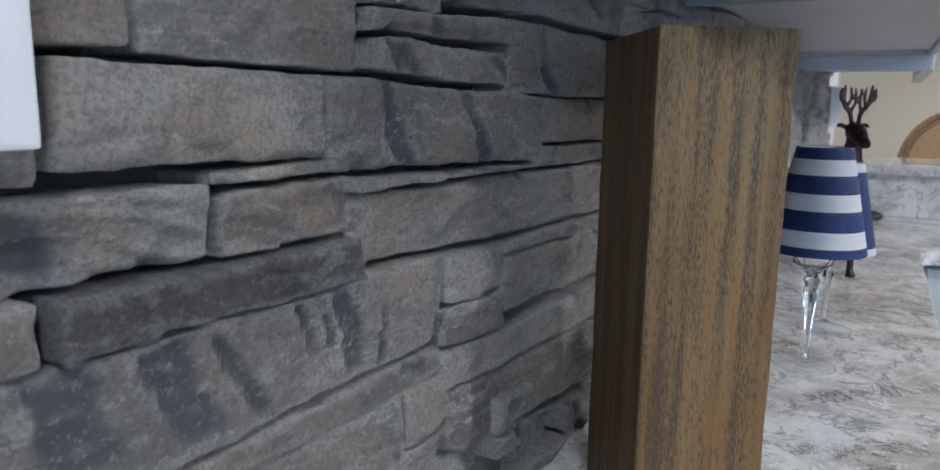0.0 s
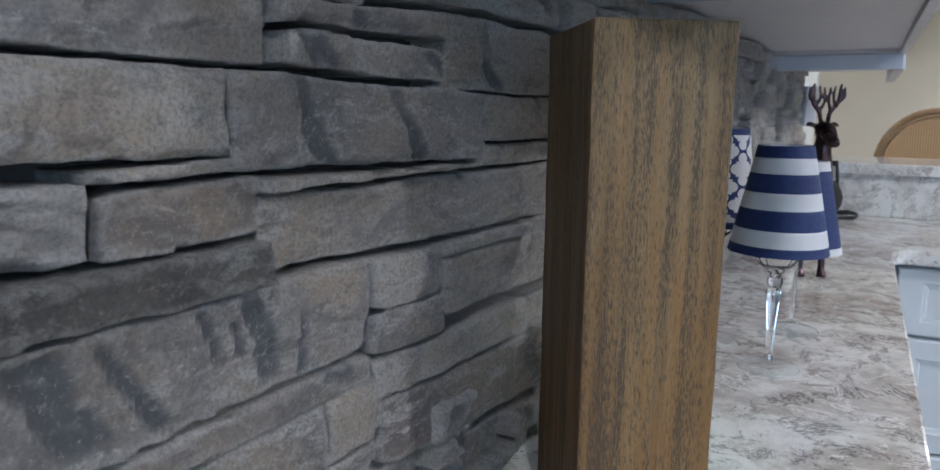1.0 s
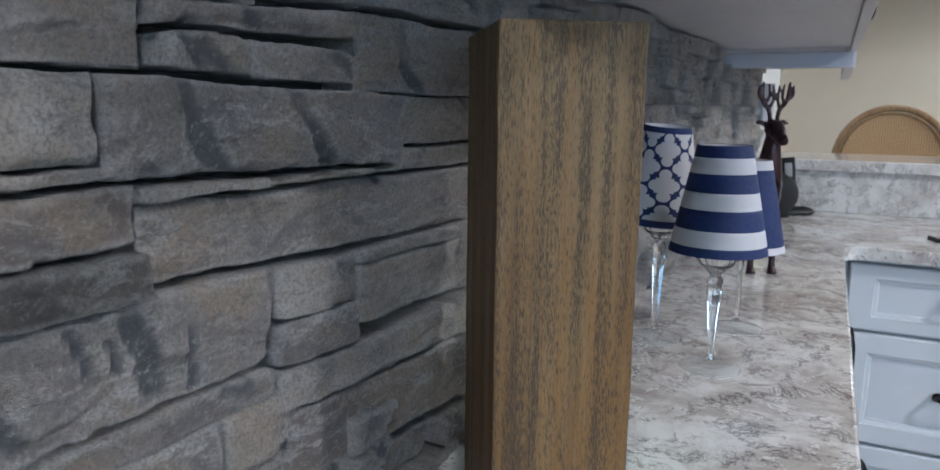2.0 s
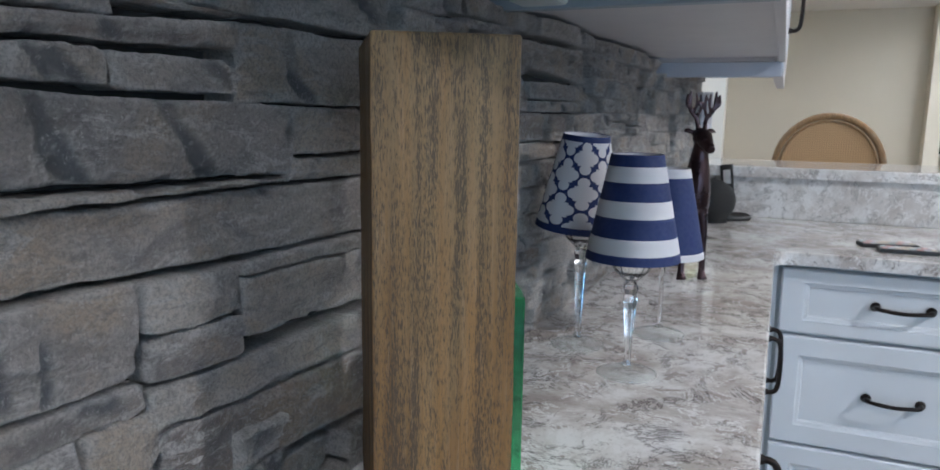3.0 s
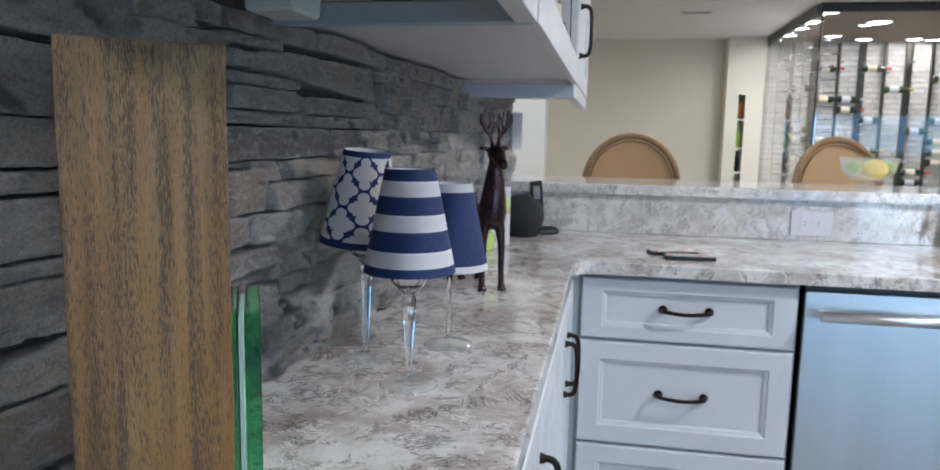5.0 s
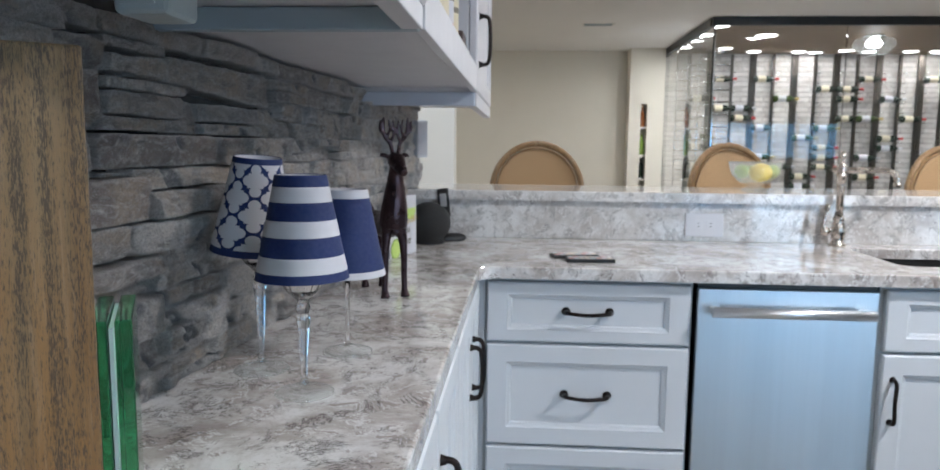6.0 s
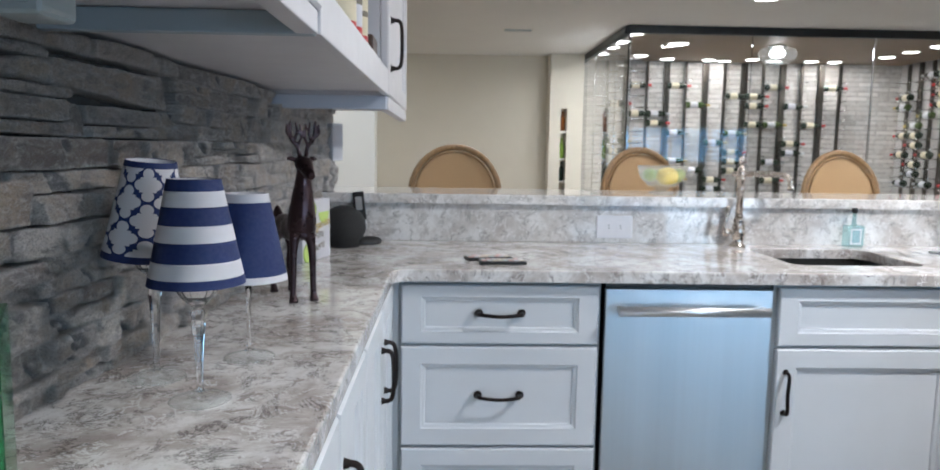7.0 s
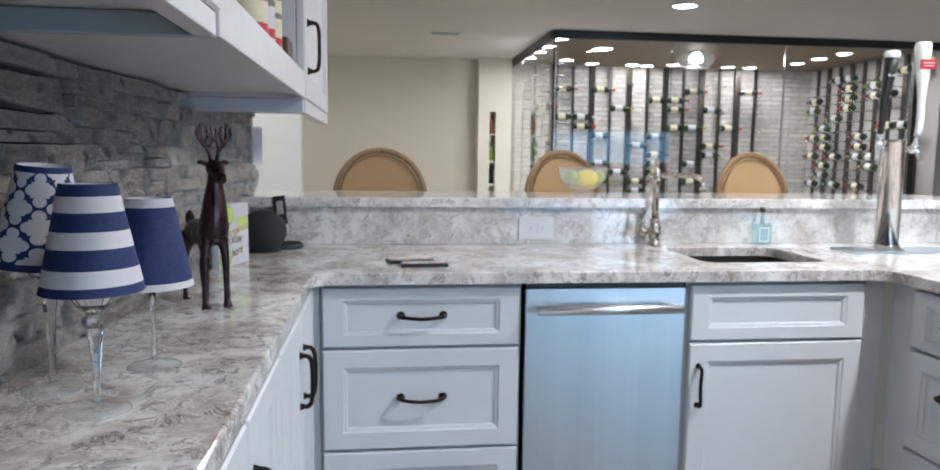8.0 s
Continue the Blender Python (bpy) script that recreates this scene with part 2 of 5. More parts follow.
def lattice_material():
    m, nt, p = mat("trellis_paper")
    uv = nt.nodes.new("ShaderNodeUVMap")
    sep = nt.nodes.new("ShaderNodeSeparateXYZ")
    nt.links.new(uv.outputs[0], sep.inputs[0])

    def mth(op, a, b=None):
        n = nt.nodes.new("ShaderNodeMath")
        n.operation = op
        for i, v in enumerate((a, b)):
            if v is None:
                continue
            if isinstance(v, (int, float)):
                n.inputs[i].default_value = v
            else:
                nt.links.new(v, n.inputs[i])
        return n.outputs[0]

    def foil(du):
        """Distance to a quatrefoil with taller than wide lobes, one in each cell."""
        x = mth("ABSOLUTE", mth("SUBTRACT", mth("FRACT", mth("ADD", sep.outputs[0], du)), 0.5))
        y = mth("ABSOLUTE", mth("SUBTRACT", mth("FRACT", mth("ADD", sep.outputs[1], du)), 0.5))

        def lobe(ax, ay):
            return mth("SUBTRACT", mth("SQRT", mth("ADD", mth("POWER", mth("SUBTRACT", x, ax), 2.0), mth("POWER", mth("SUBTRACT", y, ay), 2.0))), 0.150)
        return mth("MINIMUM", mth("MINIMUM", lobe(0.0, 0.31), lobe(0.205, 0.0)), mth("SUBTRACT", mth("MAXIMUM", x, y), 0.212))
    line = mth("GREATER_THAN", mth("MINIMUM", foil(0.0), foil(0.5)), 0.0)
    nt.links.new(mixc(nt, line, (0.60, 0.59, 0.62), (0.009, 0.024, 0.112)), p.inputs["Base Color"])
    p.inputs["Roughness"].default_value = 0.75
    return m


def tile_material():
    m, nt, p = mat("pale_ledger_tile")
    tc = nt.nodes.new("ShaderNodeTexCoord")
    mp = nt.nodes.new("ShaderNodeMapping")
    mp.inputs["Rotation"].default_value = (radians(90), 0, 0)
    nt.links.new(tc.outputs["Object"], mp.inputs[0])
    br = node(nt, "ShaderNodeTexBrick", Scale=1.0)
    br.inputs["Color1"].default_value = (0.70, 0.645, 0.60, 1)
    br.inputs["Color2"].default_value = (0.42, 0.375, 0.335, 1)
    br.inputs["Mortar"].default_value = (0.40, 0.36, 0.325, 1)
    br.inputs["Mortar Size"].default_value = 0.010
    br.inputs["Brick Width"].default_value = 0.27
    br.inputs["Row Height"].default_value = 0.06
    nt.links.new(mp.outputs[0], br.inputs["Vector"])
    n = noise_tex(nt, tc.outputs["Object"], 14, 6, 0.7)
    nt.links.new(mixc(nt, ramp(nt, n, [(0.4, (0.0,)), (0.7, (0.6,))]), br.outputs["Color"], (0.75, 0.73, 0.70)), p.inputs["Base Color"])
    p.inputs["Roughness"].default_value = 0.7
    bump(nt, p, n, 0.6, 0.02)
    return m


STONE, QUARTZ = stone_material(), quartz_material()
QUARTZ_PALE = quartz_material("pale_quartz", 0.24)
STONE_DARK = stone_material("dark_brown_ledge_stone", 0.27)
MORTAR = paint("grey_mortar", (0.13, 0.12, 0.115), 0.95, 40, 0.3, 0.4)
CREAM = paint("cream_wall_paint", (0.68, 0.63, 0.53), 0.7, 3, 0.03)
WHITE_WALL = paint("white_trim_paint", (0.80, 0.77, 0.70), 0.5, 3, 0.03)
CEILING = paint("ceiling_paint", (0.82, 0.80, 0.77), 0.85, 2, 0.03)
CABINET = paint("pale_grey_cabinet_paint", (0.66, 0.68, 0.71), 0.38, 6, 0.05)
# cabinet paint darkened: shade behind and below the fronts is in its colour
CABINET_SHADED = paint("shadowed_cabinet_body_paint", (0.42, 0.45, 0.47), 0.5, 6, 0.05)
UPPER = paint("white_upper_cabinet_paint", (0.63, 0.615, 0.64), 0.4, 6, 0.04)
RAILBLUE = paint("blue_grey_rail_paint", (0.33, 0.40, 0.46), 0.4, 6, 0.05)
FLOOR = wood_material("plank_floor", (0.30, 0.25, 0.20), (0.24, 0.195, 0.15), (0.16, 0.125, 0.095), "y", 0.4, 0.3)
POST = block_wood_material()
CHAIRWOOD = wood_material("weathered_oak", (0.42, 0.26, 0.125), (0.33, 0.195, 0.085), (0.21, 0.118, 0.05), "z", 0.5)
CANE = cane_material()
WOODCEIL = wood_material("brown_wood_panel", (0.33, 0.225, 0.14), (0.26, 0.175, 0.105), (0.17, 0.11, 0.07), "x", 0.6, 0.25)
STEEL = metal("brushed_stainless_steel", (0.66, 0.72, 0.77), 0.36, (9, 9, 0.25), 2)
BAR = metal("satin_steel_bar", (0.84, 0.84, 0.85), 0.38, (0.6, 60, 60), 3)
CHROME = metal("polished_chrome", (0.82, 0.82, 0.83), 0.07)
TOWERSTEEL = metal("polished_tower_steel", (0.47, 0.43, 0.395), 0.09, (9, 9, 0.25), 2)
NICKEL = metal("brushed_nickel", (0.60, 0.53, 0.465), 0.26)
RACKSTEEL = metal("brown_grey_rack_steel", (0.13, 0.112, 0.095), 0.3)
RAILPALE = paint("pale_lavender_rail_paint", (0.54, 0.57, 0.65), 0.4, 6, 0.05)
PINKPAN = paint("dusty_pink_pan", (0.55, 0.32, 0.30), 0.5, 60, 0.1)
BEIGEPAN = paint("beige_pan", (0.60, 0.52, 0.44), 0.5, 60, 0.1)
BRONZE = metal("oil_rubbed_bronze", (0.035, 0.028, 0.026), 0.35)
BLACK = paint("black_powder_coat", (0.018, 0.018, 0.018), 0.4, 20, 0.3)
DARKSINK = paint("dark_sink_composite", (0.03, 0.028, 0.026), 0.3, 60, 0.3)
NAVY = paint("navy_paper", (0.009, 0.024, 0.112), 0.7, 60, 0.1)
PAPER = paint("white_paper", (0.61, 0.60, 0.635), 0.75, 60, 0.05)
TRELLIS = lattice_material()
CRYSTAL = glassy("clear_crystal", (0.99, 0.99, 0.99), 0.0, 1.5)
CRYSTAL_THIN = thin_glass("thin_clear_glass", (0.93, 0.94, 0.94), 0.03, 0.10)
ETCHED = thin_glass("etched_clear_glass", (0.95, 0.96, 0.96), 0.05, 0.17)
GREENGLASS = glassy("green_edged_glass", (0.10, 0.62, 0.25), 0.03, 1.5)
PANE = glassy("clear_pane", (0.97, 0.99, 0.99), 0.0, 1.45)
TEALGLASS = thin_glass("pale_teal_glass", (0.72, 0.88, 0.88), 0.04, 0.10)
WHITEPLASTIC = paint("white_plastic", (0.70, 0.70, 0.735), 0.35, 30, 0.03)
GREYPLASTIC = paint("pale_grey_plastic", (0.40, 0.46, 0.48), 0.4, 30, 0.05)
BLACKPLASTIC = paint("black_plastic", (0.013, 0.012, 0.012), 0.42, 30, 0.2)
FABRIC = paint("charcoal_speaker_fabric", (0.03, 0.029, 0.029), 0.9, 400, 0.5, 0.8)
DEERBRONZE = metal("dark_patinated_bronze", (0.075, 0.05, 0.055), 0.30)
CREAMGLAZE = paint("white_ceramic_tap", (0.82, 0.82, 0.80), 0.2, 20, 0.02)
RED = paint("red_enamel", (0.55, 0.03, 0.03), 0.4, 40, 0.1)
GOLD = paint("gold_label", (0.55, 0.40, 0.10), 0.4, 40, 0.1)
LEMON = paint("lemon_skin", (0.85, 0.60, 0.04), 0.45, 90, 0.1, 0.4)
LIME = paint("lime_skin", (0.25, 0.38, 0.05), 0.4, 90, 0.2, 0.4)
LIMEPALE = paint("pale_lime_ink", (0.55, 0.70, 0.18), 0.6, 60, 0.1)
INK = paint("grey_brown_ink", (0.20, 0.17, 0.13), 0.7, 60, 0.1)
SILVER = metal("silver_print", (0.7, 0.7, 0.7), 0.35)
WINEGLASS_DARK = paint("dark_bottle_glass", (0.02, 0.03, 0.02), 0.08, 10, 0.2, 0.0)
OLIVE = paint("olive_bottle_glass", (0.05, 0.075, 0.02), 0.1, 10, 0.2, 0.0)
LABELCREAM = paint("cream_label", (0.70, 0.62, 0.45), 0.7, 60, 0.08)
AMBER = paint("amber_spirit_bottle", (0.30, 0.10, 0.03), 0.1, 20, 0.2, 0.0)
BROWNBOX = paint("dark_brown_box", (0.07, 0.035, 0.022), 0.45, 30, 0.2)
LAMP_GLOW = glow("downlight_lens", (1.0, 0.97, 0.92), 14.0)


# ---- mesh helpers ----
def join(bm, other):
    me = bpy.data.meshes.new("tmp")
    other.to_mesh(me)
    bm.from_mesh(me)
    bpy.data.meshes.remove(me)
    other.free()
    return bm


def box(x0, x1, y0, y1, z0, z1, bev=0.0, seg=2, bm=None):
    b = bmesh.new()
    bmesh.ops.create_cube(b, size=1)
    for v in b.verts:
        v.co = Vector(((x0 + x1) / 2 + v.co.x * (x1 - x0), (y0 + y1) / 2 + v.co.y * (y1 - y0), (z0 + z1) / 2 + v.co.z * (z1 - z0)))
    if bev > 0:
        bmesh.ops.bevel(b, geom=b.edges[:], offset=bev, segments=seg, affect="EDGES", profile=0.6)
    return join(bm, b) if bm else b


def lathe(profile, seg=32, bm=None, at=(0, 0, 0), smooth=True, uv=None):
    b = bmesh.new()
    lay = b.loops.layers.uv.new("UVMap") if uv else None
    rings = []
    for r, z in profile:
        if r < 1e-6:
            rings.append([b.verts.new((at[0], at[1], at[2] + z))])
        else:
            rings.append([b.verts.new((at[0] + r * math.cos(2 * math.pi * i / seg), at[1] + r * math.sin(2 * math.pi * i / seg), at[2] + z)) for i in range(seg)])
    for k, (a, c) in enumerate(zip(rings, rings[1:])):
        for i in range(seg):
            j = (i + 1) % seg
            if len(a) == 1 and len(c) == 1:
                continue
            if len(a) == 1:
                f = b.faces.new((a[0], c[j], c[i]))
            elif len(c) == 1:
                f = b.faces.new((a[i], a[j], c[0]))
            else:
                f = b.faces.new((a[i], a[j], c[j], c[i]))
                if uv:
                    n = len(rings) - 1
                    for lp, (u, w) in zip(f.loops, ((i, k), (i + 1, k), (i + 1, k + 1), (i, k + 1))):
                        lp[lay].uv = (u / seg * uv[0], w / n * uv[1])
            f.smooth = smooth
    return join(bm, b) if bm else b


def tube(points, radii, seg=12, bm=None, squash=1.0, caps=True):
    b = bmesh.new()
    pts = [Vector(p) for p in points]
    if isinstance(radii, (int, float)):
        radii = [radii] * len(pts)
    side, rings = None, []
    for i, p in enumerate(pts):
        d = (pts[min(i + 1, len(pts) - 1)] - pts[max(i - 1, 0)]).normalized()
        if side is None:
            side = d.orthogonal().normalized()
        side = (side - d * side.dot(d)).normalized()
        up = d.cross(side)
        rings.append([b.verts.new(p + radii[i] * (math.cos(2 * math.pi * k / seg) * side + squash * math.sin(2 * math.pi * k / seg) * up)) for k in range(seg)])
    for a, c in zip(rings, rings[1:]):
        for k in range(seg):
            f = b.faces.new((a[k], a[(k + 1) % seg], c[(k + 1) % seg], c[k]))
            f.smooth = True
    if caps:
        b.faces.new(rings[0][::-1])
        b.faces.new(rings[-1])
    return join(bm, b) if bm else b


def arc(points, n=6):
    """A smooth curve through a few points."""
    p = [Vector(q) for q in points]
    p = [2 * p[0] - p[1]] + p + [2 * p[-1] - p[-2]]
    out = []
    for i in range(1, len(p) - 2):
        for k in range(n):
            t = k / n
            a, b_, c, d = p[i - 1], p[i], p[i + 1], p[i + 2]
            out.append(0.5 * (2 * b_ + (c - a) * t + (2 * a - 5 * b_ + 4 * c - d) * t * t + (3 * b_ - a - 3 * c + d) * t ** 3))
    out.append(p[-2])
    return out


def part(name, bm, material, parent=None, label="", m=None):
    me = bpy.data.meshes.new(name)
    bmesh.ops.recalc_face_normals(bm, faces=bm.faces[:])
    bm.to_mesh(me)
    bm.free()
    me.materials.append(material)
    ob = new(name, me)
    if parent is not None:
        ob.parent = parent
    if m is not None:
        ob.matrix_basis = m
    if label:
        ob["label"] = label
    if material in (CRYSTAL, CRYSTAL_THIN, ETCHED, PANE, TEALGLASS, GREENGLASS):
        ob.visible_shadow = False
    return ob


def thing(name, label, category, m=None, group="", kind=""):
    ob = new(name)
    ob.empty_display_size = 0.05
    if m is not None:
        ob.matrix_basis = m
    return tagged(ob, label, category, group, kind)


def slab(name, bm, material, label="", category="", kind="structure", m=None):
    return tagged(part(name, bm, material, None, "", m), label, category, "", kind)


# ---- structure ----
slab("floor", box(-2.2, 8.4, -3.6, 9.4, -0.1, 0.0), FLOOR, "brown wooden plank floor", "floor")
slab("ceiling", box(-2.2, 8.4, -3.6, 9.4, CEIL, CEIL + 0.1), CEILING, "flat painted ceiling", "ceiling")
slab("wall_north", box(-2.2, 1.86, 8.95, 9.15, 0, CEIL), CREAM, "plain cream painted wall", "wall")
slab("wall_west_far", box(-1.7, -1.5, 2.6, 8.95, 0, CEIL), CREAM, "cream painted side wall", "wall")
slab("wall_return", box(-1.5, 0.12, 5.0, 5.15, 0, CEIL, 0.004), WHITE_WALL, "pale cream wall end by a passage", "wall")
slab("wall_east", box(8.2, 8.4, -3.6, 9.15, 0, CEIL), CREAM, "cream painted wall", "wall")

ws = bmesh.new()
for x0, x1, z0, z1 in ((-2.2, 2.0, 0, CEIL), (2.0, 4.2, 2.15, CEIL), (4.2, 4.85, 0, CEIL), (4.85, 7.65, 0, 1.0), (4.85, 7.65, 1.86, CEIL), (7.65, 8.4, 0, CEIL)):
    box(x0, x1, -3.6, -3.45, z0, z1, bm=ws)
slab("wall_south", ws, CREAM, "cream wall with a wide window and a patio door", "wall")

win = thing("window_1", "wide white-framed window onto a bright garden", "window", pose(6.25, -3.52, 1.0), kind="structure")
part("window_frame", box(0.0, 1.38, -0.03, 0.03, 0.81, 0.86, 0.004, bm=box(0.0, 1.38, -0.03, 0.03, 0, 0.05, 0.004)), WHITE_WALL, win)
part("window_frame", box(-1.4, 0.0, -0.03, 0.03, 0.81, 0.86, 0.004, bm=box(-1.4, 0.0, -0.03, 0.03, 0, 0.05, 0.004)), WHITE_WALL, win)
for fx in (-1.4, -0.47, 0.44, 1.35):
    part("mullion", box(fx, fx + 0.05, -0.028, 0.028, 0.05, 0.81, 0.004), WHITE_WALL, win)
for fx in (-1.35, -0.42, 0.49):
    pn = part("pane", box(fx, fx + 0.86, -0.004, 0.004, 0.05, 0.81), PANE, win)
    pn.visible_shadow = False
pd = thing("door_1", "glazed white patio door", "door", pose(3.1, -3.52, 0), kind="structure")
for fx in (-1.1, -0.03, 1.03):
    part("stile", box(fx, fx + 0.07, -0.03, 0.03, 0, 2.15, 0.004), WHITE_WALL, pd)
for z0, z1 in ((0.0, 0.12), (2.07, 2.15)):
    for x0, x1 in ((-1.03, -0.03), (0.04, 1.03)):
        part("rail", box(x0, x1, -0.028, 0.028, z0, z1, 0.004), WHITE_WALL, pd)
for x0, x1 in ((-1.03, -0.03), (0.04, 1.03)):
    pn = part("pane", box(x0, x1, -0.004, 0.004, 0.12, 2.07), PANE, pd)
    pn.visible_shadow = False

# garden and sky far outside the windows
gm, gnt, gp = mat("garden_and_sky")
gtc = gnt.nodes.new("ShaderNodeTexCoord")
gsep = gnt.nodes.new("ShaderNodeSeparateXYZ")
gnt.links.new(gtc.outputs["Object"], gsep.inputs[0])
gr = ramp(gnt, gsep.outputs[2], [(0.0, (0.05, 0.12, 0.06)), (0.12, (0.10, 0.30, 0.22)), (0.3, (0.16, 0.55, 0.62)), (0.6, (0.45, 0.75, 1.0))])
gmx = mixc(gnt, ramp(gnt, noise_tex(gnt, gtc.outputs["Object"], 0.7, 5), [(0.42, (0.0,)), (0.56, (1.0,))]), gr, (0.25, 0.55, 0.9))
gnt.links.new(gmx, gp.inputs["Emission Color"])
gp.inputs["Emission Strength"].default_value = 3.0
gp.inputs["Base Color"].default_value = (0, 0, 0, 1)
slab("backdrop", box(-14, 26, -12.1, -12.0, -2, 9), gm, "distant garden and sky outside", "backdrop")
slab("ground", box(-14, 26, -12.0, -3.6, -0.25, -0.15), paint("patio_paving", (0.35, 0.34, 0.32), 0.9, 4, 0.2), "grey patio paving outside", "ground")

# stone-clad wall, turned slightly
WALL = pose(0.14, 0, 0, 0, 0, -2.0)
wall = slab("wall_west", box(-0.28, -0.030, -3.45, 2.45, 0, CEIL), MORTAR, "wall clad in stacked grey-brown ledge stone", "wall", m=WALL)

# column and niche beside the cellar
slab("wall_column", box(1.86, 2.27, 8.70, 8.95, 1.75, CEIL, bm=box(1.86, 2.0, 8.70, 8.95, 0, 1.75, bm=box(2.075, 2.27, 8.70, 8.95, 0, 1.75))), CREAM, "cream wall end with a narrow niche", "wall")
slab("niche_back", box(1.86, 2.27, 8.955, 9.1, 0, CEIL), CREAM, "cream back of the niche", "wall")
for sz in (0.85, 1.13, 1.46):
    slab("trim", box(2.0, 2.075, 8.72, 8.95, sz, sz + 0.02), WHITE_WALL, "thin white niche shelf", "trim")

# bar upstand
slab("bar_wall", box(0.16, 3.0, 2.322, 2.46, 0, 1.046), CREAM, "low wall carrying the raised bar", "wall")
slab("backsplash", box(0.16, 3.0, 2.300, 2.320, 0.9145, 1.046, 0.001), QUARTZ_PALE, "white and grey veined quartz backsplash", "backsplash")

# ---- counter ----
TOP = 0.914


def fillet(c, r, a0, a1, n=8):
    return [(c[0] + r * math.cos(radians(a0 + (a1 - a0) * i / n)), c[1] + r * math.sin(radians(a0 + (a1 - a0) * i / n))) for i in range(n + 1)]


def offset(loop, d):
    out = []
    for i, p in enumerate(loop):
        a, b_, c = Vector(loop[i - 1]), Vector(p), Vector(loop[(i + 1) % len(loop)])
        n1 = Vector((-(b_ - a).y, (b_ - a).x)).normalized()
        n2 = Vector((-(c - b_).y, (c - b_).x)).normalized()
        k = (n1 + n2) / max(0.3, 1 + n1.dot(n2))
        out.append(tuple(b_ + k * d))
    return out


def worktop(outline, hole, z0, z1):
    b = bmesh.new()
    edges = []
    for loop in (outline, hole):
        if not loop:
            continue
        inner = offset(loop, 0.004)
        rows = [[b.verts.new((x, y, z)) for x, y in lp] for lp, z in ((inner, z1), (offset(loop, 0.0012), z1 - 0.0012), (loop, z1 - 0.004), (loop, z0))]
        n = len(loop)
        for r0, r1 in zip(rows, rows[1:]):
            for i in range(n):
                b.faces.new((r0[i], r0[(i + 1) % n], r1[(i + 1) % n], r1[i]))
        edges += [b.edges.get((rows[0][i], rows[0][(i + 1) % n])) for i in range(n)]
    bmesh.ops.triangle_fill(b, edges=edges, use_beauty=True)
    return b


edge = [(0.10, -1.4), (0.50, -1.4)] + fillet((0.55, 1.625), 0.05, 180, 90, 8) + fillet((2.09, 1.625), 0.05, 90, 0, 8) + [(2.14, -1.4), (2.78, -1.4), (2.78, 2.299), (0.10, 2.299)]
hole = (fillet((1.70, 2.15), 0.04, 180, 90, 5) + fillet((2.02, 2.15), 0.04, 90, 0, 5) + fillet((2.02, 1.87), 0.04, 0, -90, 5) + fillet((1.70, 1.87), 0.04, -90, -180, 5))
tagged(part("countertop", worktop(edge, hole, 0.882, TOP), QUARTZ), "polished white quartz countertop with taupe patches and veins", "countertop")
ledge = [(0.16, 2.275), (3.0, 2.275), (3.0, 2.69), (0.16, 2.69)]
tagged(part("bar_ledge", worktop(ledge, None, 1.047, 1.080), QUARTZ_PALE), "raised polished quartz bar ledge", "bar top")

# sink set under the counter
sink = thing("sink", "dark undermount bar sink set in the counter", "sink", pose(1.86, 2.01, 0.70))
b = bmesh.new()
for x0, x1, y0, y1, z0, z1 in ((-0.215, 0.215, -0.20, -0.185, 0.0, 0.181), (-0.215, 0.215, 0.185, 0.20, 0.0, 0.181), (-0.215, -0.20, -0.185, 0.185, 0.0, 0.181), (0.20, 0.215, -0.185, 0.185, 0.0, 0.181), (-0.20, 0.20, -0.185, 0.185, 0.0, 0.012)):
    box(x0, x1, y0, y1, z0, z1, 0.002, 1, bm=b)
part("basin", b, DARKSINK, sink)
part("drain", lathe([(0, 0.014), (0.03, 0.014), (0.042, 0.016), (0.045, 0.012)], 24), CHROME, sink)


# ---- cabinets ----
def front(w, h, t=0.020, rail=0.052, stile=0.054):
    """A recessed-panel front, w by h, its back on y = 0 and facing -y."""
    b = bmesh.new()
    rows = []
    for ix, iz, y in ((0, 0, 0), (0, 0, -t + 0.004), (0.004, 0.004, -t), (stile, rail, -t), (stile + 0.003, rail + 0.003, -t + 0.004), (stile + 0.010, rail + 0.010, -t + 0.0065), (stile + 0.013, rail + 0.013, -t + 0.0125)):
        rows.append([b.verts.new((sx * (w / 2 - ix), y, h / 2 + sz * (h / 2 - iz))) for sx, sz in ((-1, -1), (1, -1), (1, 1), (-1, 1))])
    for r0, r1 in zip(rows, rows[1:]):
        for i in range(4):
            b.faces.new((r0[i], r0[(i + 1) % 4], r1[(i + 1) % 4], r1[i]))
    b.faces.new(rows[-1])
    b.faces.new(rows[0][::-1])
    return b


def pull(length=0.14, lift=0.032, r=0.0052):
    """A bowed bar pull along x, standing off towards -y."""
    h = length / 2
    b = tube(arc([(-h + 0.012, 0, 0), (-h + 0.013, -lift * 0.72, 0), (-h + 0.028, -lift, -0.001), (0, -lift - 0.002, -0.004), (h - 0.028, -lift, -0.001), (h - 0.013, -lift * 0.72, 0), (h - 0.012, 0, 0)], 6), r, 10)
    for s in (-1, 1):
        c = lathe([(0, 0.0), (0.011, 0.0), (0.012, 0.003), (0.008, 0.007), (0.0062, 0.014)], 16)
        bmesh.ops.rotate(c, verts=c.verts, matrix=Matrix.Rotation(radians(90), 3, "X"))
        bmesh.ops.translate(c, verts=c.verts, vec=(s * (h - 0.012), 0, 0))
        join(b, c)
    return b


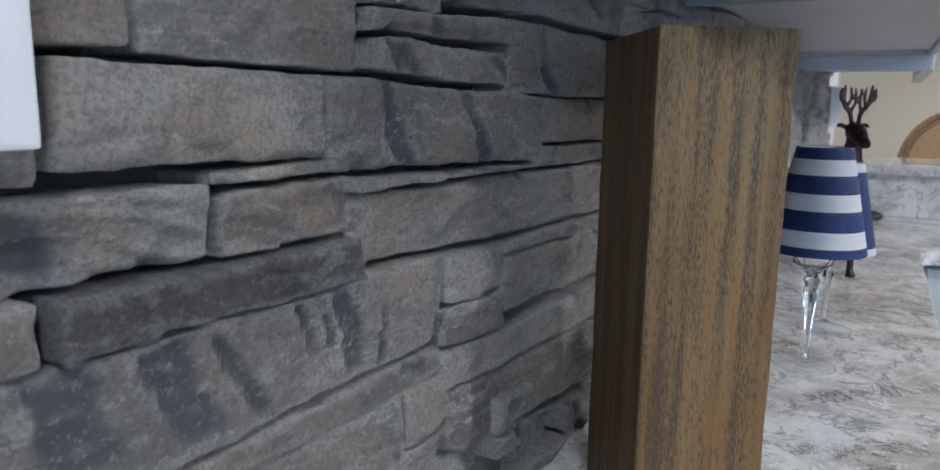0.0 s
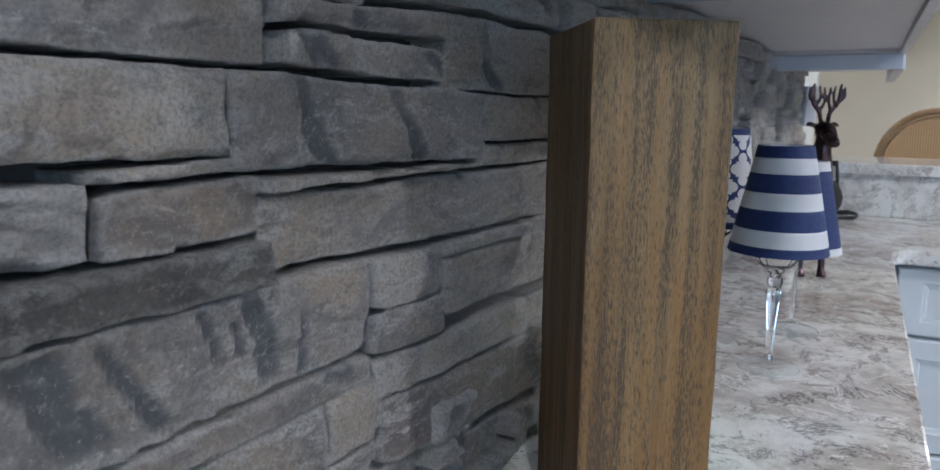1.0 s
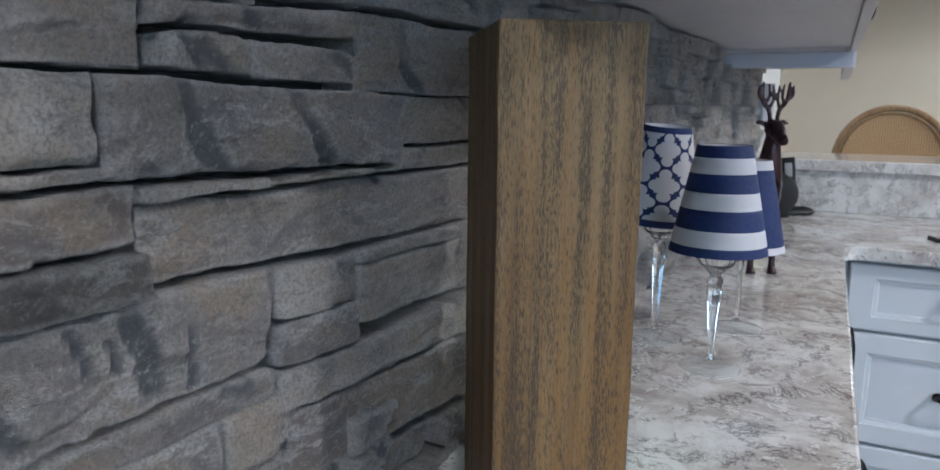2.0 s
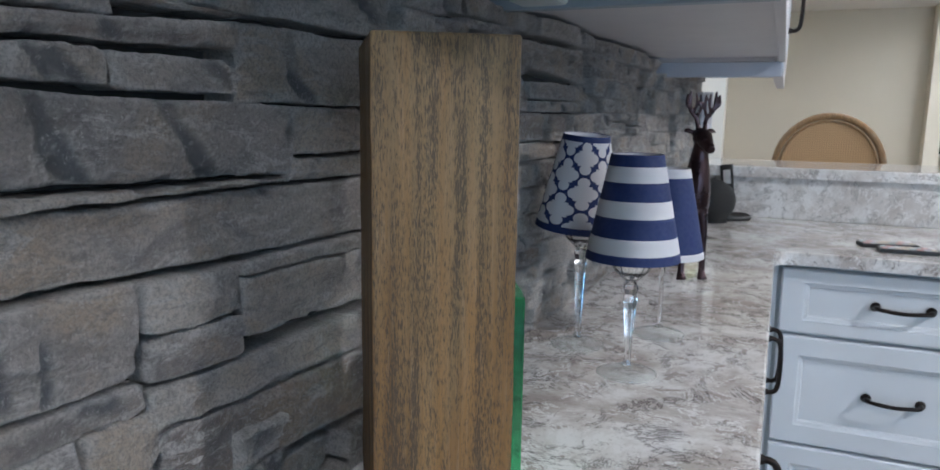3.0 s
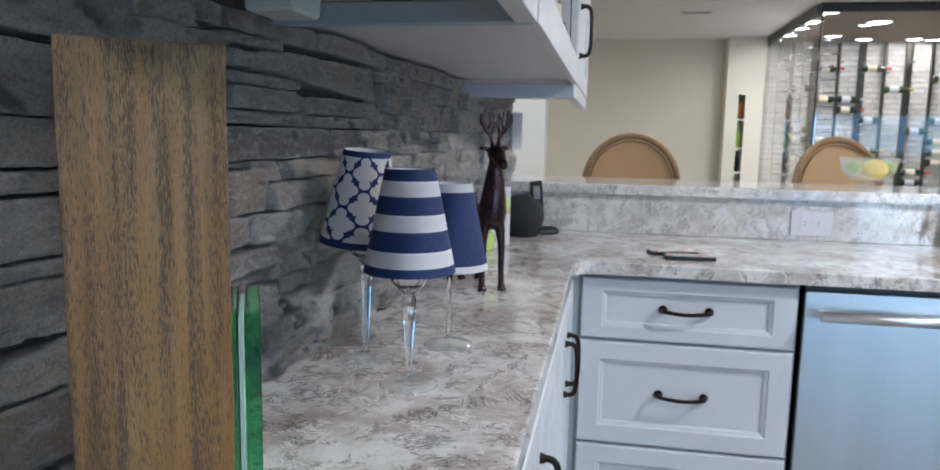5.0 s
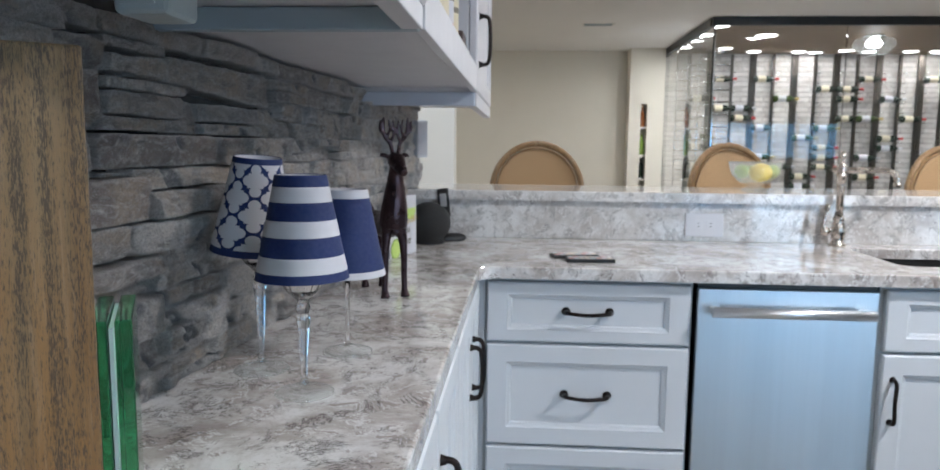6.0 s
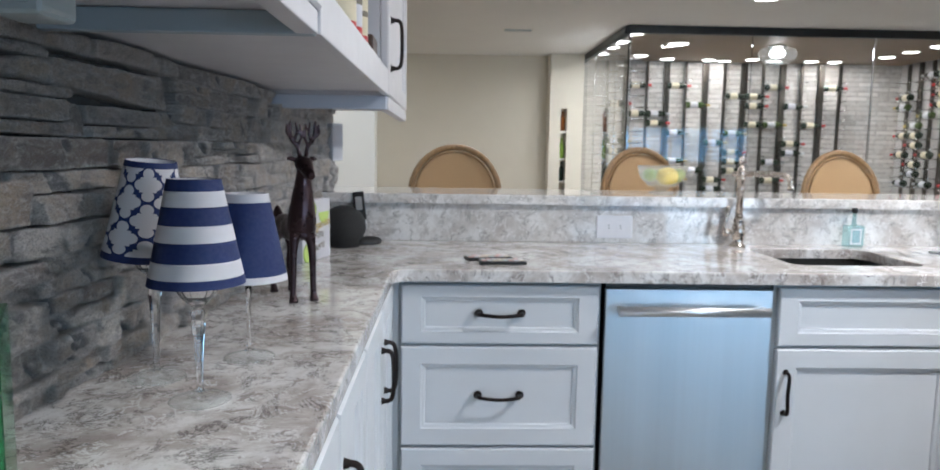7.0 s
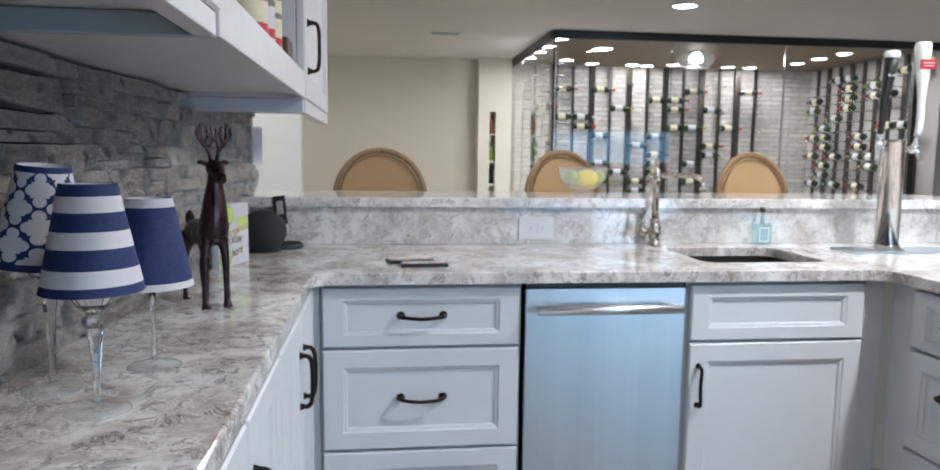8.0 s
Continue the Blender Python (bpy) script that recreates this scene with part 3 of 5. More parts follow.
def add_front(parent, name, w, h, m, handle=None, rail=0.052):
    fr = part(name, front(w, h, rail=rail), CABINET, parent, "pale grey recessed-panel front", m)
    if handle:
        part("handle", pull(), BRONZE, fr, "oil-rubbed bronze bar pull", handle)
    return fr


def carcass(w, d, z0=0.1, z1=0.880, kick=True):
    b = box(-w / 2, w / 2, 0.0, d, z0, z1, 0.001, 1)
    if kick:
        box(-w / 2, w / 2, 0.06, d, 0.0, z0, bm=b)
    return b


FY = 1.722
dc = thing("drawer_cabinet", "pale grey three-drawer base cabinet with bronze pulls", "cabinet", pose(0.790, FY, 0))
part("body", carcass(0.556, 0.57), CABINET_SHADED, dc)
for z0, z1, rail, hz in ((0.705, 0.868, 0.033, 0.086), (0.415, 0.696, 0.048, 0.145), (0.112, 0.406, 0.048, 0.150)):
    add_front(dc, "drawer_front", 0.540, z1 - z0, pose(0, -0.001, z0), pose(0, -0.014, hz), rail)

dw = thing("dishwasher", "slim brushed stainless steel dishwasher with a bar handle", "dishwasher", pose(1.312, FY, 0))
part("body", carcass(0.462, 0.56), BLACK, dw)
door = part("door", box(-0.2345, 0.2285, -0.024, -0.001, 0.115, 0.862, 0.003), STEEL, dw, "brushed stainless steel door")
hb = tube([(-0.205, -0.062, 0.808), (0.205, -0.062, 0.808)], 0.0135, 20)
for s in (-1, 1):
    box(s * 0.19 - 0.014, s * 0.19 + 0.014, -0.058, -0.024, 0.799, 0.817, 0.003, bm=hb)
part("handle", hb, BAR, dw, "round satin steel bar handle")

sc = thing("sink_cabinet", "pale grey sink base cabinet with one door", "cabinet", pose(1.828, FY, 0))
part("body", carcass(0.556, 0.57, z1=0.69), CABINET_SHADED, sc)
part("apron", box(-0.278, 0.278, 0.0, 0.02, 0.69, 0.88), CABINET_SHADED, sc)
add_front(sc, "false_front", 0.534, 0.163, pose(0, -0.001, 0.705), None, 0.036)
add_front(sc, "door", 0.534, 0.584, pose(0, -0.001, 0.112), pose(-0.238, -0.014, 0.46, 0, 90, 0))
cf = thing("corner_filler", "pale grey filler panel in the cabinet corner", "cabinet panel", pose(2.135, FY, 0))
part("panel", box(-0.029, 0.032, -0.002, 0.02, 0.1, 0.88, 0.001), CABINET, cf)
part("kickboard", box(-0.029, 0.032, 0.06, 0.08, 0.0, 0.1), CABINET_SHADED, cf)
cf2 = thing("corner_filler", "pale grey filler strip beside the drawers", "cabinet panel", pose(0.495, FY, 0))
part("panel", box(-0.015, 0.016, -0.004, 0.02, 0.1, 0.88, 0.001), CABINET, cf2)
part("kickboard", box(-0.015, 0.016, 0.06, 0.08, 0.0, 0.1), CABINET_SHADED, cf2)

# left run, doors facing +x
XL = 0.478
for y0, y1, hy in ((1.055, 1.385, 1), (1.39, 1.70, -1), (0.39, 0.72, 1), (0.725, 1.05, -1), (-0.33, 0.055, 1), (0.06, 0.385, -1), (-1.05, -0.335, 1)):
    w = y1 - y0
    bc = thing("base_cabinet", "shallow pale grey base cabinet with a tall door", "cabinet", pose(XL, (y0 + y1) / 2, 0, 0, 0, 90), "doors under the stone wall")
    part("body", carcass(w, 0.33), CABINET_SHADED, bc)
    add_front(bc, "door", w - 0.006, 0.756, pose(0, -0.001, 0.112), pose(hy * (w / 2 - 0.034), -0.014, 0.612, 0, 90, 0), 0.05)

# right run, fronts facing -x
for y0, y1 in ((1.21, 1.60), (0.80, 1.205)):
    w = y1 - y0
    rc = thing("drawer_cabinet", "pale grey base cabinet with three stacked drawers", "cabinet", pose(2.186, (y0 + y1) / 2, 0, 0, 0, -90), "cabinets of the facing run")
    part("body", carcass(w, 0.56), CABINET_SHADED, rc)
    for z0, z1, rail, hz in ((0.705, 0.868, 0.033, 0.086), (0.415, 0.696, 0.048, 0.185), (0.112, 0.406, 0.048, 0.150)):
        add_front(rc, "drawer_front", w - 0.006, z1 - z0, pose(0, -0.001, z0), pose(0, -0.014, hz), rail)
cf3 = thing("corner_filler", "pale grey filler in the far corner", "cabinet panel", pose(2.186, 1.652, 0, 0, 0, -90))
part("panel", box(-0.048, 0.05, -0.002, 0.02, 0.1, 0.88, 0.001), CABINET, cf3)
part("kickboard", box(-0.048, 0.05, 0.06, 0.08, 0.0, 0.1), CABINET_SHADED, cf3)

# ---- upper cabinets ----
# near unit with its light rail
uc = thing("wall_cabinet", "white upper cabinet with a light rail hung on the stone", "cabinet", pose(0.11, 0.05, 1.365))
part("body", box(0.0, 0.36, 0.0, 0.61, 0.028, 0.78, 0.001), UPPER, uc)
part("light_rail", box(0.0, 0.372, 0.590, 0.610, 0.0, 0.027, 0.002), RAILBLUE, uc, "pale blue-grey light rail")
part("light_rail", box(0.352, 0.378, 0.0, 0.589, 0.0, 0.027, 0.002), UPPER, uc)
fd = part("door", front(0.60, 0.745), UPPER, uc, "", pose(0.361, 0.305, 0.030, 0, 0, 90))
part("handle", pull(), BRONZE, fd, "", pose(0.26, -0.014, 0.10, 0, 90, 0))
ul = thing("under_cabinet_light", "flat dark-framed light under the upper cabinet", "light", pose(0.26, 0.44, 1.393))
part("frame", box(-0.09, 0.13, -0.10, 0.10, -0.008, 0.0, 0.001), GREYPLASTIC, ul)
part("lens", box(-0.07, 0.11, -0.08, 0.08, -0.0095, -0.0085), WHITEPLASTIC, ul)
part("clip", box(-0.01, 0.03, 0.05, 0.075, -0.016, -0.0095, 0.002), WHITEPLASTIC, ul)
pb = thing("power_box", "rounded pale grey plastic box under the cabinet", "power box", pose(0.262, 0.43, 1.345))
part("case", box(-0.014, 0.036, -0.035, 0.03, -0.004, 0.048, 0.008, 3), GREYPLASTIC, pb)
part("cover", box(-0.006, 0.026, -0.0375, -0.0352, 0.004, 0.042, 0.001), GREYPLASTIC, pb)

# open shelf
os_ = thing("wall_shelf", "thick white open shelf below the bottles", "shelf", pose(0.11, 0.661, 1.368))
part("board", box(0.0, 0.362, 0.0, 0.998, 0.010, 0.062, 0.001), UPPER, os_)
part("edge_band", box(0.3625, 0.378, 0.0, 0.998, 0.0, 0.064, 0.002), UPPER, os_)
part("top_board", box(0.0, 0.36, 0.0, 0.998, 0.72, 0.77, 0.001), UPPER, os_)

# far wall cabinet with a door facing the aisle
tc_ = thing("wall_cabinet", "white upper cabinet with a bronze-handled door and blue-grey light rail", "cabinet", pose(0.11, 1.66, 1.332))
part("body", box(0.0, 0.355, 0.0, 0.80, 0.036, 0.82, 0.001), UPPER, tc_)
part("light_rail", box(0.0, 0.372, 0.0, 0.020, 0.0, 0.035, 0.002), RAILPALE, tc_, "pale lavender-grey light rail")
part("light_rail", box(0.352, 0.376, 0.021, 0.80, 0.0, 0.035, 0.002), UPPER, tc_)
fd = part("door", front(0.79, 0.78), UPPER, tc_, "", pose(0.358, 0.403, 0.038, 0, 0, 90))
part("handle", pull(0.15), BRONZE, fd, "oil-rubbed bronze bar pull", pose(-0.30, -0.014, 0.14, 0, 90, 0))
part("puck_light", box(0.14, 0.26, 0.10, 0.20, 0.022, 0.0355, 0.003), WHITEPLASTIC, tc_)


# ---- things on the counter ----
# squared timber block leaning by the stone
wp = thing("wooden_block", "tall square-cut mango wood block with weathered grain", "wood block", pose(0.265, 0.141, TOP, 0, 0, 34.4))
bb = box(0, 0.094, 0, 0.128, 0, 0.373, 0.0022, 2)
bmesh.ops.subdivide_edges(bb, edges=[e_ for e_ in bb.edges if e_.calc_length() > 0.05], cuts=26, use_grid_fill=True)
for v_ in bb.verts:
    x_, y_, z_ = v_.co
    v_.co += Vector((noise.noise(Vector((y_ * 30, z_ * 26, 2.0))), noise.noise(Vector((x_ * 30, z_ * 26, 7.0))), 0)) * 0.0009 * min(1.0, z_ / 0.02)
part("block", bb, POST, wp)

gp_ = thing("glass_photo_block", "thick green-edged glass photo block on the counter", "photo frame", pose(0.311, 0.262, TOP, 0, 0, 27))
for x0, x1 in ((-0.014, -0.002), (0.003, 0.015)):
    part("plate", box(x0, x1, 0, 0.10, 0, 0.186, 0.0012), GREENGLASS, gp_, "thick green-edged glass plate")
part("print", box(-0.0012, 0.0018, 0.004, 0.096, 0.004, 0.180), GREYPLASTIC, gp_, "pale print between the plates")


def wine_glass(x, y, h, cut):
    """A stemmed glass with a paper shade on it; h: height of the shade's foot above the counter."""
    g = thing("wine_glass", "clear crystal stemmed wine glass with a fluted foot on the quartz", "wine glass", pose(x, y, TOP), "wine glass lamps")
    foot = [(0.0, 0.0), (0.035, 0.0), (0.0375, 0.002), (0.035, 0.0042), (0.017, 0.0075), (0.008, 0.0135)]
    part("foot", lathe([(r_, z_ + 0.0006) for r_, z_ in foot] + [(0.0, 0.0141)], 26 if cut else 40, smooth=not cut), CRYSTAL_THIN, g)
    ring = [(0.0366 * math.cos(math.pi * i / 24), 0.0366 * math.sin(math.pi * i / 24), 0.0028) for i in range(49)]
    part("foot_rim", tube(ring, 0.0014, 8, caps=False), CRYSTAL, g)
    zb = h - (0.030 if cut else 0.004)
    if cut:
        stem = [(0.0, 0.013), (0.006, 0.013), (0.0042, 0.02), (0.0046, 0.05), (0.0075, zb - 0.035), (0.0095, zb - 0.024), (0.0075, zb - 0.016), (0.0098, zb - 0.008), (0.006, zb), (0.0, zb)]
        st = lathe(stem, 8, smooth=False)
    else:
        st = lathe([(0.0, 0.013), (0.006, 0.013), (0.0036, 0.02), (0.0034, zb - 0.03), (0.005, zb), (0.0, zb)], 20)
    part("stem", st, CRYSTAL, g)
    k = 16 if cut else 40
    bowl = [(0.0, zb - 0.001), (0.007, zb), (0.020, zb + 0.012), (0.030, zb + 0.028), (0.034, zb + 0.05), (0.033, zb + 0.085), (0.031, zb + 0.085), (0.032, zb + 0.05), (0.028, zb + 0.029), (0.018, zb + 0.015), (0.0, zb + 0.006)]
    part("bowl", lathe(bowl, k, smooth=not cut), CRYSTAL if cut else CRYSTAL_THIN, g)
    return g


def cone(r0, z0, r1, z1, thick=0.0008, uv=None):
    n = 6
    outer = [(r0 + (r1 - r0) * i / n, z0 + (z1 - z0) * i / n) for i in range(n + 1)]
    if uv:
        return lathe(outer, 64, uv=uv)
    return lathe(outer + [(r1 - thick, z1), (r0 - thick, z0), (r0, z0)], 64)


def shade(x, y, z, tilt, label, bands, rb=0.058, rt=0.0315, h=0.128):
    s = thing("lamp_shade", label, "lampshade", pose(x, y, z, tilt[0], tilt[1], 0), "wine glass lamps")
    for f0, f1, m_ in bands:
        c = cone(rb + (rt - rb) * f0, h * f0, rb + (rt - rb) * f1, h * f1, uv=(5, 2.45) if m_ is TRELLIS else None)
        part("band", c, m_, s, "navy band" if m_ is NAVY else "white band")
    part("lining", cone(rb - 0.0012, 0.0005, rt - 0.0012, h - 0.0005), PAPER, s)
    part("clip", tube([(-rt + 0.002, 0, h - 0.004), (rt - 0.002, 0, h - 0.004)], 0.0008, 6), CHROME, s)
    return s


wine_glass(0.3365, 0.645, 0.151, True)
shade(0.3365, 0.645, 1.0645, (0, 0), "cone paper lampshade with navy and white stripes", [(0, 0.085, NAVY), (0.085, 0.235, PAPER), (0.235, 0.42, NAVY), (0.42, 0.575, PAPER), (0.575, 0.745, NAVY), (0.745, 0.89, PAPER), (0.89, 1, NAVY)])
wine_glass(0.249, 0.733, 0.172, True)
shade(0.2415, 0.735, 1.0845, (3, 5), "white paper lampshade with a navy trellis pattern", [(0, 0.07, NAVY), (0.07, 0.94, TRELLIS), (0.94, 1, NAVY)])
wine_glass(0.347, 0.835, 0.122, False)
shade(0.347, 0.835, 1.036, (0, 0), "navy paper lampshade with white rims", [(0, 0.075, PAPER), (0.075, 0.90, NAVY), (0.90, 1, PAPER)])


def deer():
    b = bmesh.new()
    # local: faces -y, feet on z = 0
    tube(arc([(0.004, 0.110, 0.152), (0.0, 0.07, 0.148), (0, 0.01, 0.148), (0, -0.028, 0.160)], 4), [0.020] * 2 + [0.026] * 2 + [0.027] * 3 + [0.028] * 3 + [0.029] * 2 + [0.026], 14, bm=b)
    tube(arc([(0, -0.022, 0.150), (0, -0.030, 0.195), (0.002, -0.030, 0.240), (0.003, -0.034, 0.272)], 4), [0.030, 0.030, 0.0295, 0.028, 0.0265, 0.0245, 0.0225, 0.0205, 0.0185, 0.017, 0.016, 0.0152, 0.0148], 14, bm=b)
    tube(arc([(0.003, -0.022, 0.283), (0.003, -0.04, 0.282), (0.003, -0.064, 0.266), (0.003, -0.078, 0.260)], 3), [0.015, 0.0178, 0.0185, 0.018, 0.0155, 0.013, 0.011, 0.0102, 0.0092, 0.007], 12, bm=b)
    for s in (-1, 1):
        tube(arc([(0.003 + s * 0.010, -0.024, 0.290), (0.003 + s * 0.024, -0.022, 0.296), (0.003 + s * 0.033, -0.024, 0.292)], 3), [0.004, 0.006, 0.007, 0.0072, 0.006, 0.004, 0.002], 8, bm=b, squash=0.5)
        beam = arc([(0.003 + s * 0.006, -0.03, 0.290), (0.003 + s * 0.010, -0.026, 0.318), (0.003 + s * 0.024, -0.026, 0.336), (0.003 + s * 0.026, -0.030, 0.372)], 4)
        tube(beam, [0.0046] * 6 + [0.0042] * 4 + [0.0036, 0.0032, 0.0026], 8, bm=b)
        for p0, p1, p2 in (((0.010, 0.322), (0.004, 0.340), (0.006, 0.366)), ((0.018, 0.331), (0.013, 0.346), (0.015, 0.368)), ((0.025, 0.338), (0.034, 0.347), (0.033, 0.366))):
            tube(arc([(0.003 + s * p0[0], -0.027, p0[1]), (0.003 + s * p1[0], -0.030, p1[1]), (0.003 + s * p2[0], -0.030, p2[1])], 3), [0.0036, 0.0035, 0.0033, 0.0032, 0.003, 0.0027, 0.0023], 7, bm=b)
        tube(arc([(s * 0.014, -0.026, 0.150), (s * 0.020, -0.030, 0.105), (s * 0.021, -0.030, 0.060), (s * 0.022, -0.030, 0.012)], 3), [0.014, 0.0115, 0.0095, 0.0085, 0.0078, 0.0072, 0.007, 0.0067, 0.0066, 0.0068], 10, bm=b)
        tube([(s * 0.022, -0.030, 0.014), (s * 0.022, -0.033, 0.006), (s * 0.022, -0.035, 0.0)], [0.0075, 0.0095, 0.0105], 10, bm=b)
        tube(arc([(s * 0.012, 0.096, 0.146), (s * 0.020, 0.100, 0.105), (s * 0.019, 0.112, 0.066), (s * 0.020, 0.102, 0.012)], 3), [0.018, 0.016, 0.0135, 0.0105, 0.0085, 0.0078, 0.0072, 0.0068, 0.0066, 0.0068], 10, bm=b)
        tube([(s * 0.020, 0.102, 0.014), (s * 0.020, 0.099, 0.006), (s * 0.020, 0.097, 0.0)], [0.0072, 0.009, 0.0098], 10, bm=b)
    tube(arc([(0, 0.116, 0.160), (0, 0.128, 0.174), (0, 0.130, 0.190)], 3), [0.009, 0.011, 0.0115, 0.011, 0.009, 0.0065, 0.003], 10, bm=b)
    ob = tagged(part("deer_statuette", b, DEERBRONZE, None, "", pose(0.331, 1.275, TOP, 0, 0, 31)), "dark bronze standing deer figurine with antlers", "figurine")
    r = ob.modifiers.new("remesh", "REMESH")
    r.mode, r.voxel_size, r.use_smooth_shade = "VOXEL", 0.0022, True
    s_ = ob.modifiers.new("smooth", "SMOOTH")
    s_.factor, s_.iterations = 0.5, 4
    return ob


deer()


def letters(name, body, size, material, parent, m, shear=0.0, thick=0.0):
    cu = bpy.data.curves.new(name, "FONT")
    cu.body, cu.size, cu.align_x, cu.align_y, cu.shear, cu.extrude, cu.offset = body, size, "CENTER", "CENTER", shear, 0.0004, thick
    cu.materials.append(material)
    ob = new(name, cu)
    ob.parent = parent
    ob.matrix_basis = m
    return ob


# block sign with a lime cocktail on it
ang = math.degrees(math.atan2(1.914 - 1.749, 0.295 - 0.246))
sg = thing("block_sign", "small white block sign with a green cocktail drawing and grey lettering", "sign", pose(0.2705, 1.832, TOP, 0, 0, ang))
part("board", box(-0.086, 0.086, 0.0, 0.022, 0.0, 0.172, 0.0015), PAPER, sg)
letters("word", "Margaritas", 0.034, GOLD, sg, pose(0.012, -0.0008, 0.098, 90, -8, 0), 0.3)
letters("word", "SPOKEN", 0.026, INK, sg, pose(-0.008, -0.0008, 0.070, 90, 0, 0))
letters("word", "here", 0.036, INK, sg, pose(0.012, -0.0008, 0.038, 90, -8, 0), 0.3)


def disc(r, y, cx, cz, a0=0, a1=360, n=28):
    b = bmesh.new()
    c = [(cx + r * math.cos(radians(a0 + (a1 - a0) * i / n)), y, cz + r * math.sin(radians(a0 + (a1 - a0) * i / n))) for i in range(n + (a1 - a0 < 360))]
    v = [b.verts.new(p) for p in c]
    f = b.faces.new(v)
    e = bmesh.ops.extrude_face_region(b, geom=[f])
    bmesh.ops.translate(b, verts=[q for q in e["geom"] if isinstance(q, bmesh.types.BMVert)], vec=(0, -0.0005, 0))
    return b


part("lime_slice", disc(0.027, -0.0002, -0.028, 0.142), LIME, sg, "lime slice print")
part("lime_flesh", disc(0.023, -0.0009, -0.028, 0.142), LIMEPALE, sg)
part("lime_slice", disc(0.030, -0.0002, -0.052, 0.024), LIME, sg, "lime slice print")
part("lime_flesh", disc(0.026, -0.0009, -0.052, 0.024), LIMEPALE, sg)
part("cocktail", disc(0.034, -0.0004, 0.046, 0.134, 180, 360), LIMEPALE, sg, "green cocktail print")
part("cocktail_stem", box(0.0445, 0.0475, -0.0009, -0.0004, 0.04, 0.10, bm=box(0.030, 0.062, -0.0009, -0.0004, 0.037, 0.040)), SILVER, sg)

# round speaker, case and charger
sp = thing("smart_speaker", "round charcoal fabric speaker on the counter", "speaker", pose(0.305, 2.125, TOP))
prof = [(0.0, 0.0), (0.045, 0.0), (0.050, 0.003)]
prof += [(0.073 * math.cos(radians(a)), 0.066 + 0.068 * math.sin(radians(a))) for a in range(-45, 91, 9)]
part("body", lathe(prof[:-1] + [(0.0, 0.134)], 40), FABRIC, sp)
part("base_ring", lathe([(0.0455, 0.0001), (0.053, 0.0001), (0.053, 0.004), (0.0455, 0.004)], 40), BLACKPLASTIC, sp)
gc = thing("sunglasses_case", "flat black rounded case lying on the counter", "case", pose(0.375, 2.175, TOP, 0, 0, 18))
part("shell", tube([(-0.05, 0, 0.011), (-0.045, 0, 0.011), (-0.02, 0, 0.012), (0.02, 0, 0.0125), (0.042, 0, 0.012), (0.05, 0, 0.011)], [0.006, 0.013, 0.017, 0.018, 0.013, 0.005], 16, squash=0.62), BLACKPLASTIC, gc)
ph = thing("cordless_handset", "small black handset with a pale screen leaning on the backsplash", "handset", pose(0.345, 2.262, 0.987, -8, -7, 0))
part("case", box(-0.020, 0.020, -0.006, 0.006, 0.0, 0.098, 0.004, 3), BLACKPLASTIC, ph)
part("screen", box(-0.011, 0.011, -0.0072, -0.0062, 0.035, 0.080, 0.0003), SILVER, ph)
part("charger_plug", box(-0.016, 0.016, -0.004, 0.026, -0.030, -0.0005, 0.003), WHITEPLASTIC, ph, "white plug-in charger")


def plate(label, m, w, h, duplex):
    o = thing("outlet", label, "outlet", m)
    part("cover_plate", box(-w / 2, w / 2, -0.006, 0.0, 0, h, 0.002), WHITEPLASTIC, o)
    for s in (-1, 1) if duplex else ():
        r_ = part("receptacle", box(s * w * 0.16 - 0.014, s * w * 0.16 + 0.014, -0.0078, -0.0062, h * 0.28, h * 0.72, 0.0006), WHITEPLASTIC, o)
        for dz in (-0.005, 0.005):
            part("slot", box(s * w * 0.16 - 0.003, s * w * 0.16 + 0.003, -0.0084, -0.0079, h / 2 + dz - 0.001, h / 2 + dz + 0.001), BLACKPLASTIC, r_)
    return o


plate("white double outlet on the quartz backsplash", pose(1.2305, 2.2985, 0.931), 0.127, 0.080, True)
plate("white outlet cover on the stone wall", WALL @ pose(0.032, -0.2447, 1.218, 0, 0, 90), 0.080, 0.12, True)
th = thing("thermostat", "slim white box fixed to the end of the stone wall", "thermostat", WALL @ pose(0.024, 2.30, 1.188, 0, 0, 50))
part("case", box(0.0, 0.046, 0.0, 0.03, 0.0, 0.128, 0.004, 3), WHITEPLASTIC, th)
part("cover", box(0.005, 0.041, -0.0015, -0.0002, 0.008, 0.120, 0.0004), PAPER, th)


# two colour palettes lying on one another
def palette(m, label):
    o = thing("paint_palette", label, "palette", m, "palettes on the counter")
    part("tray", box(-0.066, 0.066, -0.026, 0.026, 0, 0.010, 0.002), BLACKPLASTIC, o)
    for i in range(8):
        for j in range(2):
            part("pan", box(-0.060 + i * 0.0152, -0.0475 + i * 0.0152, -0.021 + j * 0.0215, -0.001 + j * 0.0215, 0.0102, 0.0118), (PINKPAN, BEIGEPAN, PAPER, GREYPLASTIC, BEIGEPAN)[(2 * i + 3 * j) % 5], o)
    return o


palette(pose(0.800, 1.795, TOP, 0, 0, 3), "thin black tray of small pink and beige pans")
palette(pose(0.762, 1.868, TOP, 0, 0, 14), "thin black tray of small pans, slightly askew")

